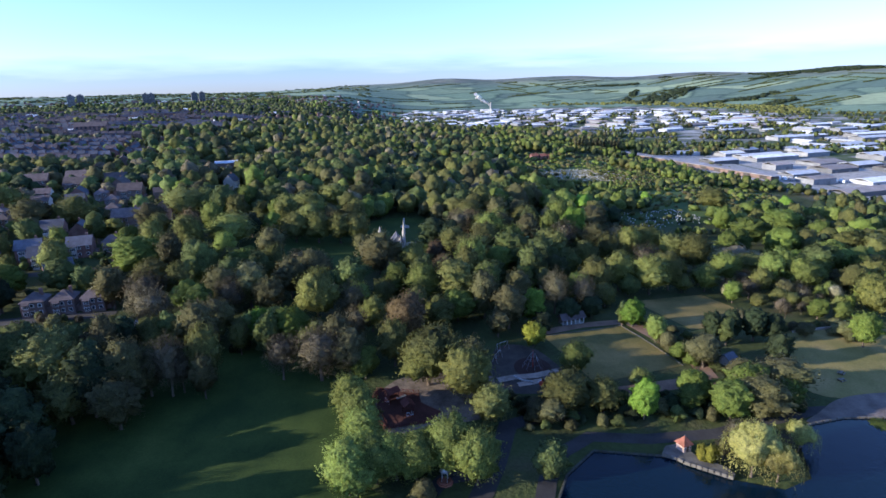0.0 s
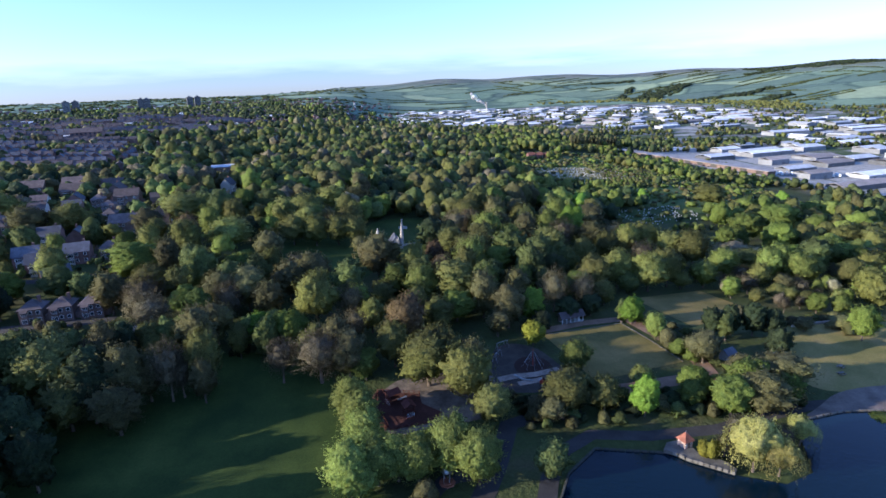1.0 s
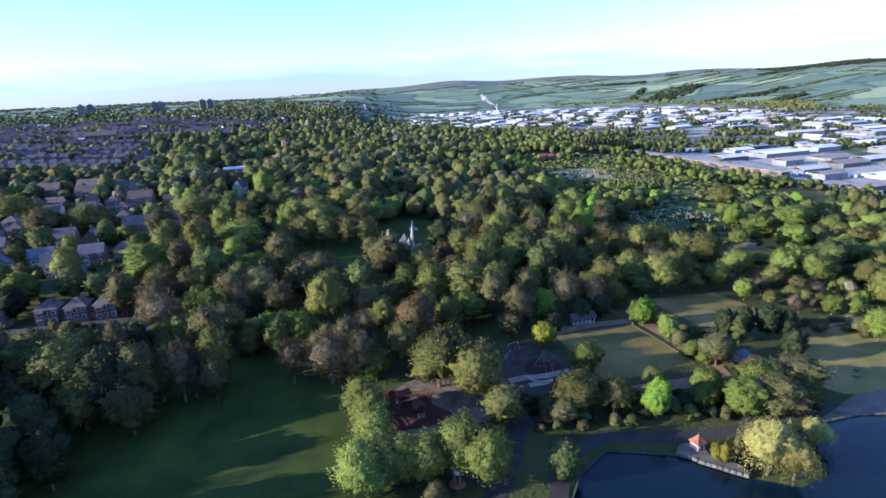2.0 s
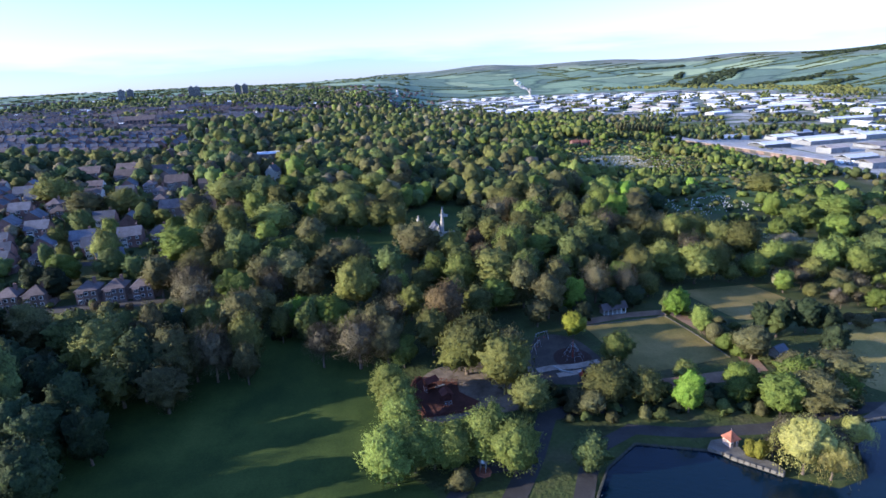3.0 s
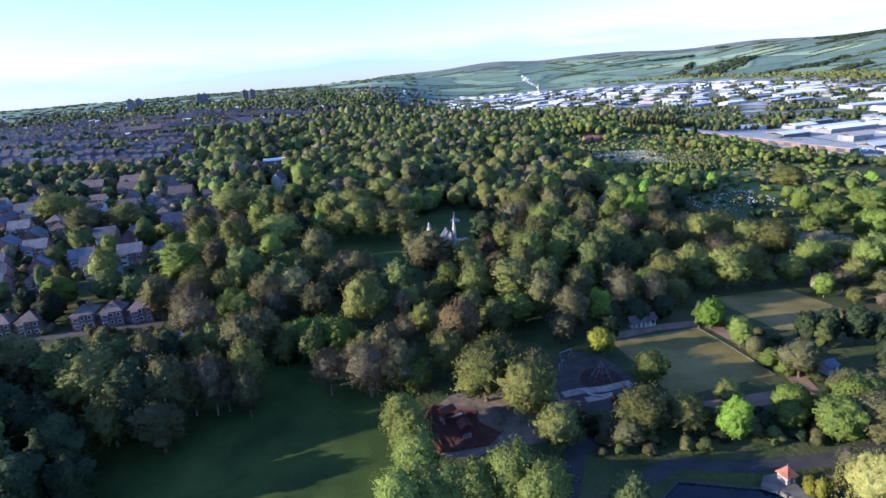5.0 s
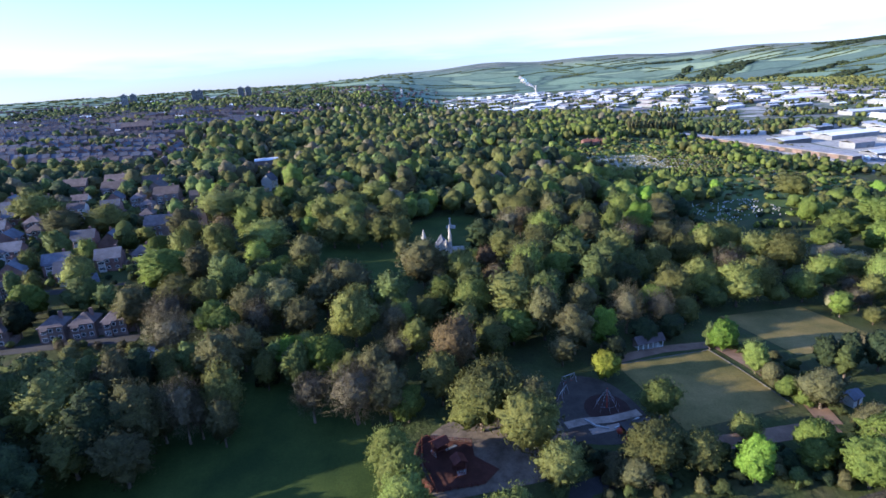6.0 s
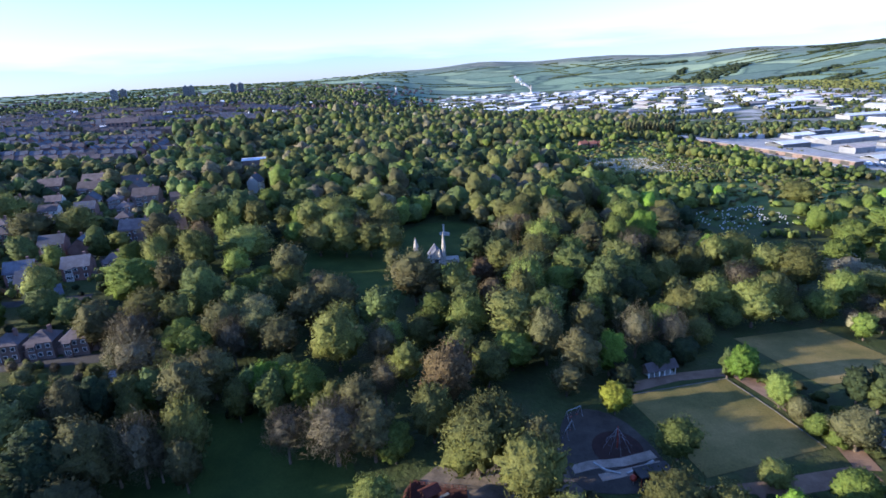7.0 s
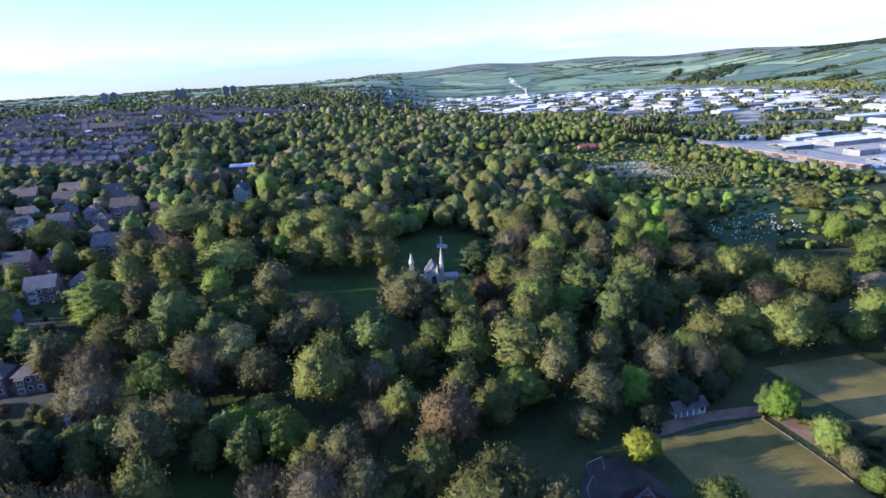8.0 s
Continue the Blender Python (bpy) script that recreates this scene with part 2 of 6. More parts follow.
    l.new(noise_of(n, l, 1.3, 4), bp.inputs["Height"])
    l.new(bp.outputs[0], p.inputs["Normal"])
    return m


def water_material():
    m, n, l, p = material("lake_water", 0.06)
    p.inputs["Base Color"].default_value = (0.002, 0.009, 0.017, 1)
    p.inputs["Specular IOR Level"].default_value = 0.36
    p.inputs["IOR"].default_value = 1.33
    bp = n.new("ShaderNodeBump")
    bp.inputs["Strength"].default_value, bp.inputs["Distance"].default_value = 0.6, 0.10
    l.new(noise_of(n, l, 0.9, 4), bp.inputs["Height"])
    l.new(bp.outputs[0], p.inputs["Normal"])
    return m


GROUND, WATER = ground_material(), water_material()

# ---- the lie of the land ----


def ease(a, b, v):
    t = min(1.0, max(0.0, (v - a) / (b - a)))
    return t * t * (3 - 2 * t)


LAKE = [(41, 127), (58.3, 123.3), (60.5, 120.4), (68.6, 114.2), (78, 110), (86, 113), (91, 124), (99, 133), (110, 135.3),
        (124, 134), (160, 128), (190, 90), (150, -60), (60, -70), (10, 20), (20, 90), (28.7, 111), (32.5, 118.5)]


def inside(poly, x, y):
    hit = False
    for (x0, y0), (x1, y1) in zip(poly, poly[1:] + poly[:1]):
        if (y0 > y) != (y1 > y) and x < x0 + (y - y0) * (x1 - x0) / (y1 - y0):
            hit = not hit
    return hit


def edge_distance(poly, x, y):
    best = 1e9
    for (x0, y0), (x1, y1) in zip(poly, poly[1:] + poly[:1]):
        dx, dy = x1 - x0, y1 - y0
        t = min(1, max(0, ((x - x0) * dx + (y - y0) * dy) / (dx * dx + dy * dy)))
        best = min(best, math.hypot(x - x0 - t * dx, y - y0 - t * dy))
    return best


def ground_z(x, y):
    """Park level by the lake, a slope that climbs to the town on the one hand and falls to the valley on the other, hills at the rim."""
    s = ease(70, 330, y)
    cross = max(-560, min(470, x))
    z = -0.071 * cross * s - 5 * ease(230, 360, x) * s + 4 * ease(125, 190, y) + 3 * ease(300, 450, y)
    d = math.hypot(x, y)
    if d > 900 and y > -500:
        az = math.degrees(math.atan2(x, max(1.0, y)))
        rim = 95 + 63 * ease(-16, 6, az) + 10 * ease(25, 36, az) - 14 * ease(8, 22, az) + 8 * math.sin(az * 0.55) * ease(-15, 5, az)
        start = 2200 + 800 * ease(-8, 4, az) - 1000 * ease(17, 40, az)
        fall = ease(1230, 1600, d) * ease(-9, 0, az) * ease(-500, 300, y)
        z = z * (1 - fall) + min(z, -26.5) * fall
        k = ease(start, 4900, d) * ease(-500, 300, y)
        z = z * (1 - k) + rim * k
        z += 9 * noise.noise((x / 420, y / 420, 3)) * ease(1500, 3500, d) * ease(start, start + 900, d)
    if -80 < y < 140 and 0 < x < 200:
        if inside(LAKE, x, y):
            z -= 2.2 * min(1.0, edge_distance(LAKE, x, y) / 2.5)
    return z


def steps(stops):
    """Grid lines: (upto, step) pairs."""
    v, out = stops[0], [stops[0]]
    for upto, step in stops[1:]:
        while v < upto - 1e-6:
            v = min(upto, v + step)
            out.append(v)
    return out


def mesh_of(name, verts, faces, mats, index=None, smooth=False):
    me = bpy.data.meshes.new(name)
    me.from_pydata(verts, [], faces)
    for m in mats if isinstance(mats, (list, tuple)) else [mats]:
        me.materials.append(m)
    if index is not None:
        me.polygons.foreach_set("material_index", index)
    if smooth:
        me.polygons.foreach_set("use_smooth", [True] * len(faces))
    me.update()
    return me


def sheet(name, xs, ys, z, mat, label, smooth=True):
    verts = [(x, y, z(x, y)) for y in ys for x in xs]
    w = len(xs)
    faces = [(j * w + i, j * w + i + 1, (j + 1) * w + i + 1, (j + 1) * w + i) for j in range(len(ys) - 1) for i in range(w - 1)]
    return tagged(new(name, mesh_of(name, verts, faces, mat, smooth=smooth)), label, name.split("_")[0], kind="structure")


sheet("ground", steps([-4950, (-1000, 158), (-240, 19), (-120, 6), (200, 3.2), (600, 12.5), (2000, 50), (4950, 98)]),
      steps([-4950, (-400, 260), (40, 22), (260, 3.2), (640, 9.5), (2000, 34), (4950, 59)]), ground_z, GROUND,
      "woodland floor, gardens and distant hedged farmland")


def patch(name, outline, mat, label, lift=0.06, cell=2.5, category=""):
    """A piece of ground cover with an irregular outline that lies on the slope."""
    bm = bmesh.new()
    bm.faces.new([bm.verts.new((x, y, 0)) for x, y in outline])
    xs, ys = [p[0] for p in outline], [p[1] for p in outline]
    for axis, lo, hi in ((0, min(xs), max(xs)), (1, min(ys), max(ys))):
        v = lo + cell
        while v < hi:
            no, co = [0, 0, 0], [0, 0, 0]
            no[axis], co[axis] = 1, v
            bmesh.ops.bisect_plane(bm, geom=bm.verts[:] + bm.edges[:] + bm.faces[:], plane_co=co, plane_no=no)
            v += cell
    for v in bm.verts:
        v.co.z = ground_z(v.co.x, v.co.y) + lift
    bmesh.ops.recalc_face_normals(bm, faces=bm.faces)
    me = bpy.data.meshes.new(name)
    bm.to_mesh(me)
    bm.free()
    if me.polygons and me.polygons[0].normal.z < 0:
        me.flip_normals()
    me.materials.append(mat)
    return tagged(new(name, me), label, category or name.replace("_", " "), kind="structure")


def rounded(points, times=2):
    for _ in range(times):
        points = [q for a, b in zip(points, points[1:] + points[:1])
                  for q in ((a[0] * 0.75 + b[0] * 0.25, a[1] * 0.75 + b[1] * 0.25), (a[0] * 0.25 + b[0] * 0.75, a[1] * 0.25 + b[1] * 0.75))]
    return points


def strip(points, width):
    left, right = [], []
    for i, (x, y) in enumerate(points):
        a, b = points[max(0, i - 1)], points[min(len(points) - 1, i + 1)]
        d = math.hypot(b[0] - a[0], b[1] - a[1])
        nx, ny = -(b[1] - a[1]) / d * width / 2, (b[0] - a[0]) / d * width / 2
        left.append((x + nx, y + ny))
        right.append((x - nx, y - ny))
    return left + right[::-1]


def turned(cx, cy, w, d, angle):
    c, s = math.cos(radians(angle)), math.sin(radians(angle))
    return [(cx + u * c - v * s, cy + u * s + v * c) for u, v in ((-w / 2, -d / 2), (w / 2, -d / 2), (w / 2, d / 2), (-w / 2, d / 2))]


# water
MEADOW = [(-104, 70), (-101, 122), (-107, 152), (-97, 172), (-72, 183), (-42, 182), (-29, 172), (-24, 155), (-16, 119), (-4, 112), (4, 70)]
lake = patch("lake", LAKE, WATER, "still dark blue park lake", 0.0, 40)
for v in lake.data.vertices:
    v.co.z = -0.35
tagged(lake, category="lake")
patch("meadow", rounded(MEADOW), LAWN, "broad mown park lawn with long tree shadows", category="lawn")
GREENS = [turned(61.5, 176.7, 32, 31.5, -74.2), turned(108, 212, 33, 34, -74.2)]
patch("bowling_green", GREENS[0], GREEN, "dry yellowish bowling green", 0.10, category="lawn")
patch("bowling_green", GREENS[1], GREEN, "dry yellowish bowling green beyond the hedge", 0.10, category="lawn")
patch("playing_field", rounded([(108, 148), (122, 144), (170, 146), (178, 190), (150, 196), (128, 190), (112, 172)]), FIELD, "parched grass field beside the lake", 0.08, category="lawn")
TOWER_LAWN = [(-50, 258), (-32, 246), (-20, 256), (-18, 300), (8, 306), (30, 330), (22, 358), (-8, 378), (-32, 352), (-33, 324), (-62, 320), (-88, 310), (-86, 284), (-62, 262)]
patch("terrace_lawn", rounded(TOWER_LAWN), LAWN, "shaded lawn behind the mansion", 0.06, 4, category="lawn")
patch("garden_path", strip([(41, 190.5), (58, 197.5), (75.5, 200.6)], 4.4), PATH_RED, "reddish gravel path along the bowling green", 0.05, category="path")
patch("garden_path", strip([(76.3, 201), (80.9, 185), (86.0, 166), (85.6, 158)], 5.4), PATH_RED, "reddish gravel path along the bowling green", 0.14, category="path")
patch("garden_path", strip([(86, 157.5), (74, 155.5), (60, 153), (48, 152)], 5.0), PATH_RED, "reddish gravel path below the bowling green", 0.07, category="path")
patch("lake_walk", strip([(22, 92), (24.5, 108), (27.5, 117), (33, 127), (42, 133), (56, 131), (75, 132), (92, 137), (104, 140), (124, 140), (160, 137)], 4.2), PATH_GREY, "pale gravel walk round the lake", 0.05, category="path")
SHORE = surface("shore_gravel", (0.17, 0.135, 0.115), 0.95, 5, 0.35)
patch("lake_shore", rounded([(97, 134), (106, 139), (116, 146), (134, 148), (165, 145), (168, 131), (140, 134.5), (118, 136.8)]), SHORE, "pinkish gravel shore beside the lake", 0.12, category="shore")
patch("street", strip([(-196, 193), (-174, 199.5), (-150, 204.5), (-132, 208.5), (-112, 212)], 6.0), ASPHALT, "grey tarmac street in front of the houses", 0.10, 4, category="road")
patch("street", strip([(-230, 235), (-190, 245), (-160, 252), (-142, 258)], 5.5), ASPHALT, "grey tarmac street between gardens", 0.10, 4, category="road")
patch("park_road", strip([(8, 104), (16, 122), (22, 139), (33, 143), (42, 141)], 5.0), PATH_GREY, "grey tarmac park path", 0.09, category="path")
patch("park_road", strip([(-6, 101), (-1, 112), (4, 119), (13, 121)], 4.0), PATH_GREY, "grey tarmac park path", 0.11, category="path")
patch("playground", rounded([(-14, 158), (-12, 136), (6, 140), (19, 143), (24, 150), (23, 164), (18, 172), (2, 168)]), PAVE, "grey worn playground ground", 0.08, category="playground")
patch("play_court", rounded([(21.5, 174), (27, 183), (37, 180), (42, 169), (44, 160), (40, 154), (30, 152.5), (21, 155)]), TARMAC, "dark tarmac playground court", 0.10, category="playground")
COURT_PALE = surface("pale_court_paving", (0.24, 0.19, 0.155), 0.9, 2.5, 0.3, 0.35)
patch("court_paving", strip([(22.5, 160.2), (27.0, 161.6), (34.0, 162.2), (41.8, 164.6)], 2.6), COURT_PALE, "pale concrete paving beside the mulch bed", 0.17, category="paving")
patch("court_paving", strip([(28.0, 157.6), (34.5, 159.2), (42.6, 161.4)], 2.2), COURT_PALE, "pale concrete paving beside the court", 0.16, category="paving")
patch("mulch_bed", [(34.2 + 5.8 * math.cos(k * math.tau / 24), 166.6 + 6.2 * math.sin(k * math.tau / 24)) for k in range(24)], SOIL, "dark bark mulch under the climbing net", 0.14, category="playground")

# ---- building blocks ----


def part(name, bm, mat, parent, label=""):
    me = bpy.data.meshes.new(name)
    bm.to_mesh(me)
    bm.free()
    me.materials.append(mat)
    ob = new(name, me)
    ob.parent = parent
    return tagged(ob, label) if label else ob


def thing(name, x, y, rot=0.0, z=None, **tags):
    ob = new(name)
    ob.matrix_basis = pose(x, y, ground_z(x, y) if z is None else z, 0, 0, rot)
    return tagged(ob, **tags)


def add_box(bm, x0, x1, y0, y1, z0, z1, bevel=0.0):
    vs = [bm.verts.new(p) for p in ((x0, y0, z0), (x1, y0, z0), (x1, y1, z0), (x0, y1, z0), (x0, y0, z1), (x1, y0, z1), (x1, y1, z1), (x0, y1, z1))]
    fs = [bm.faces.new([vs[i] for i in q]) for q in ((3, 2, 1, 0), (4, 5, 6, 7), (0, 1, 5, 4), (1, 2, 6, 5), (2, 3, 7, 6), (3, 0, 4, 7))]
    if bevel:
        bmesh.ops.bevel(bm, geom=list({e for f in fs for e in f.edges}), offset=bevel, segments=1, affect="EDGES")
    return bm


def box(x0, x1, y0, y1, z0, z1, bevel=0.0):
    return add_box(bmesh.new(), x0, x1, y0, y1, z0, z1, bevel)


def add_tube(bm, a, b, ra, rb, sides=6):
    a, b = Vector(a), Vector(b)
    q = (b - a).to_track_quat("Z", "Y").to_matrix()
    rings = [[bm.verts.new(p + q @ Vector((math.cos(i * math.tau / sides) * r, math.sin(i * math.tau / sides) * r, 0))) for i in range(sides)] for p, r in ((a, ra), (b, rb))]
    for i in range(sides):
        j = (i + 1) % sides
        bm.faces.new((rings[0][i], rings[0][j], rings[1][j], rings[1][i]))
    bm.faces.new(rings[0][::-1])
    bm.faces.new(rings[1])
    return bm


def gable_roof(w, d, z, rise, over=0.35, thick=0.18):
    """A pitched roof with its ridge along x, eaves and thickness."""
    bm = bmesh.new()
    prof = [(-d / 2 - over, z - over * rise / (d / 2)), (0, z + rise), (d / 2 + over, z - over * rise / (d / 2))]
    low = [(p[0], p[1] - thick) for p in prof]
    rings = [[bm.verts.new((x, p[0], p[1])) for p in prof + low[::-1]] for x in (-w / 2 - over, w / 2 + over)]
    for i in range(6):
        j = (i + 1) % 6
        bm.faces.new((rings[0][i], rings[1][i], rings[1][j], rings[0][j]))
    bm.faces.new(rings[0])
    bm.faces.new(rings[1][::-1])
    bmesh.ops.recalc_face_normals(bm, faces=bm.faces)
    return bm


def hip_roof(w, d, z, rise, over=0.4, hip=0.5):
    bm = bmesh.new()
    a, b = w / 2 + over, d / 2 + over
    r = max(0.0, w / 2 - d / 2 * hip * 2) if w > d else 0.05
    lo = [bm.verts.new((x, y, z - 0.2)) for x, y in ((-a, -b), (a, -b), (a, b), (-a, b))]
    hi = [bm.verts.new((x, y, z)) for x, y in ((-a, -b), (a, -b), (a, b), (-a, b))]
    p, q = bm.verts.new((-r, 0, z + rise)), bm.verts.new((r, 0, z + rise))
    bm.faces.new(lo[::-1])
    for i in range(4):
        j = (i + 1) % 4
        bm.faces.new((lo[i], lo[j], hi[j], hi[i]))
    bm.faces.new((hi[0], hi[1], q, p))
    bm.faces.new((hi[1], hi[2], q))
    bm.faces.new((hi[2], hi[3], p, q))
    bm.faces.new((hi[3], hi[0], p))
    return bm


def gable_walls(w, d, h, rise):
    """Four walls with pointed gable ends."""
    bm = bmesh.new()
    prof = [(-d / 2, -1.5), (d / 2, -1.5), (d / 2, h), (0, h + rise - 0.06), (-d / 2, h)]
    rings = [[bm.verts.new((x, *p)) for p in prof] for x in (-w / 2, w / 2)]
    for i in range(5):
        j = (i + 1) % 5
        bm.faces.new((rings[0][i], rings[0][j], rings[1][j], rings[1][i]))
    bm.faces.new(rings[0][::-1])
    bm.faces.new(rings[1])
    bmesh.ops.recalc_face_normals(bm, faces=bm.faces)
    return bm


# ---- trees ----
rng = np.random.default_rng(7)


def quads_to_mesh(name, centres, normals, sizes, mat, extra=None, stretch=None, lean=None):
    """Small bent leaf sprays: one folded quad each, facing along its normal."""
    n = len(centres)
    ref = rng.normal(size=(n, 3)) if stretch is None else stretch
    u = ref - normals * np.sum(ref * normals, axis=1, keepdims=True)
    u /= np.linalg.norm(u, axis=1, keepdims=True) + 1e-9
    v = np.cross(normals, u)
    su, sv = sizes[:, :1], sizes[:, 1:2]
    fold = normals * sv * 0.35
    verts = np.stack([centres - u * su, centres - v * sv - fold, centres + u * su, centres + v * sv - fold], axis=1).reshape(-1, 3)
    faces = np.arange(4 * n).reshape(-1, 4).tolist()
    verts = verts.tolist()
    # leaves of one bough share its rounded shading
    lean = np.repeat(normals if lean is None else lean, 4, axis=0)
    if extra:
        base = len(verts)
        verts += extra[0].tolist()
        faces += [tuple(i + base for i in f) for f in extra[1]]
        lean = np.concatenate([lean, extra[2]])
    return soft_shaded(mesh_of(name, verts, faces, mat, smooth=True), lean)


def unit(v):
    return v / (np.linalg.norm(v, axis=1, keepdims=True) + 1e-9)


def soft_shaded(me, normals):
    me.normals_split_custom_set_from_vertices(unit(normals).tolist())
    return me


def sphere_points(level):
    bm = bmesh.new()
    bmesh.ops.create_icosphere(bm, subdivisions=level, radius=1)
    out = np.array([v.co[:] for v in bm.verts]), [tuple(v.index for v in f.verts) for f in bm.faces]
    bm.free()
    return out


ICO_V, ICO_F = sphere_points(1)


def crown_surface(lumps, body, dirs, heart=(0, 0, 0.52)):
    """Where rays from the crown's heart leave its boughs, and the way the surface faces there."""
    heart = np.array(heart)
    cs, rs = np.array([c for c, _ in lumps]) - heart, np.array([r for _, r in lumps])
    along = dirs @ cs.T
    disc = along ** 2 - np.sum(cs * cs, axis=1)[None] + (rs ** 2)[None]
    reach = np.where(disc > 0, along + np.sqrt(np.maximum(disc, 0)), 0)
    best = reach.argmax(axis=1)
    far = reach.max(axis=1)
    flesh = 1 / np.linalg.norm(dirs / np.array(body), axis=1)
    r = np.maximum(far, flesh)[:, None]
    p = dirs * r
    facing = np.where((far > flesh)[:, None], unit(p - cs[best]), unit(dirs / np.array(body) ** 2))
    return heart + p, unit(facing + 0.55 * dirs + np.array((0, 0, 0.12))), r


def crown_core(lumps, body, k, level):
    """The leafy inside of the crown: the boughs' own lumpy shape, a little within the outermost leaves."""
    v, f = sphere_points(level)
    p, n, r = crown_surface(lumps, body, v)
    heart = np.array((0, 0, 0.52))
    p = heart + (p - heart) * k * (1 + 0.06 * rng.normal(size=(len(v), 1)).clip(-1.6, 1.6))
    return p, f, n + rng.normal(size=n.shape) * 0.16


def crown_lumps(kind, fine=64):
    """Boughs of a crown about 1 high and wide: centres and radii, and the half-axes of the body within."""
    out, body = [], None
    if kind == "conifer":
        for i in range(34):
            z = 0.10 + 0.87 * (i / 34)
            a, r = i * 2.4 + rng.uniform(0, 0.5), 0.19 * (1.04 - z)
            out.append((np.array((math.cos(a) * r, math.sin(a) * r, z)), 0.03 + 0.10 * (1 - z)))
        body = (0.10, 0.10, 0.42)
    elif kind == "column":
        for i in range(24):
            z = rng.uniform(0.14, 0.93)
            a, r = rng.uniform(0, math.tau), 0.10 * math.sin(math.pi * min(1, z * 0.9 + 0.1))
            out.append((np.array((math.cos(a) * r, math.sin(a) * r, z)), rng.uniform(0.05, 0.09)))
        body = (0.11, 0.11, 0.40)
    elif kind == "shrub":
        for i in range(18):
            a, r = rng.uniform(0, math.tau), rng.uniform(0, 0.42) ** 0.8
            out.append((np.array((math.cos(a) * r, math.sin(a) * r, rng.uniform(0.15, 0.7) * (1.1 - r))), rng.uniform(0.14, 0.24)))
        body = (0.34, 0.34, 0.40)
    elif kind == "willow":
        for i in range(22):
            a, r = rng.uniform(0, math.tau), 0.42 * math.sqrt(rng.uniform(0, 1))
            out.append((np.array((math.cos(a) * r, math.sin(a) * r, 0.83 - 0.75 * r * r / 0.42 + rng.normal() * 0.05)), rng.uniform(0.11, 0.17)))
        body = (0.30, 0.30, 0.36)
    else:
        wide = {"broad": 0.36, "tall": 0.23, "oval": 0.29}[kind]
        lop, turn_by, lobes = rng.normal(size=2) * 0.05, rng.uniform(0, math.tau), rng.integers(2, 5)
        body = (wide * 0.82, wide * 0.82, 0.37)
        for i in range(13 + fine):
            big = i < 13
            a, t = i * 2.4 + rng.uniform(-0.5, 0.5), rng.uniform(-0.85, 1)
            bulge = 1 + 0.13 * math.sin(lobes * a + turn_by) + 0.06 * rng.normal()
            r = wide * math.sqrt(max(0.05, 1 - t * t)) * bulge * (rng.uniform(0.60, 0.80) if big else rng.uniform(0.86, 1.04))
            z = 0.52 + 0.40 * t * (rng.uniform(0.72, 0.86) if big else rng.uniform(0.92, 1.04))
            out.append((np.array((math.cos(a) * r + lop[0] * t, math.sin(a) * r + lop[1] * t, z)), rng.uniform(0.085, 0.14) if big else rng.uniform(0.025, 0.065)))
    return out, body


def crown_mesh(kind, mat, count, leaf, feathery=False):
    lumps, body = crown_lumps(kind)
    d = rng.normal(size=(count, 3))
    d[:, 2] += 0.22
    d = unit(d)
    p, n, r = crown_surface(lumps, body, d)
    heart = np.array((0, 0, 0.52))
    spread = rng.uniform(0.84, 1.15, size=(count, 1)) if feathery else rng.uniform(0.92, 1.09, size=(count, 1))
    centres = heart + (p - heart) * spread
    normals = unit(n + rng.normal(size=(count, 3)) * (0.6 if feathery else 0.42))
    lean = n + rng.normal(size=(count, 3)) * 0.22
    stretch = None
    sizes = rng.uniform(0.55, 1.35, size=(count, 2)) * leaf
    level = 3 if kind in ("shrub", "conifer", "column") else 4
    core = crown_core(lumps, body, 0.95, level)
    if feathery:
        # open sprays that point outwards, ragged at the rim
        stretch = d + rng.normal(size=(count, 3)) * 0.4 + np.array((0, 0, 0.4))
        sizes[:, 0] *= 1.3
        sizes[:, 1] *= 0.6
        core = crown_core(lumps, body, 0.88, 4)
    if kind == "willow":
        # curtains of hanging strands, ragged at the hem
        strands = 300
        weights = np.array([q * q for _, q in lumps])
        pick = rng.choice(len(lumps), size=strands, p=weights / weights.sum())
        a = rng.uniform(0, math.tau, strands)
        tops = np.array([c for c, _ in lumps])[pick] + np.stack([np.cos(a), np.sin(a), 0.6 + 0 * a], axis=1) * np.array([q for _, q in lumps])[pick][:, None] * 0.9
        falls = rng.uniform(0.2, 0.6, strands) * np.minimum(1, 0.35 + np.hypot(tops[:, 0], tops[:, 1]) / 0.4)
        which = rng.integers(0, strands, count)
        along = rng.uniform(0, 1, count)
        out_xy = np.stack([np.cos(a), np.sin(a), 0 * a], axis=1)[which]
        centres = tops[which] - np.stack([0 * along, 0 * along, along * falls[which]], axis=1) + out_xy * (0.05 * np.sqrt(along))[:, None] + rng.normal(size=(count, 3)) * 0.014
        centres[:, 2] = np.maximum(centres[:, 2], 0.03)
        stretch = np.tile((0.0, 0.0, 1.0), (count, 1)) + rng.normal(size=(count, 3)) * 0.2
        normals = unit(out_xy + rng.normal(size=(count, 3)) * 0.5)
        lean = unit(centres - heart) + normals * 0.5
        sizes[:, 0] *= 1.5
        sizes[:, 1] *= 0.75
        core = crown_core(lumps, body, 0.80, 4)
    return quads_to_mesh("crown", centres, normals, sizes, mat, core, stretch, lean)


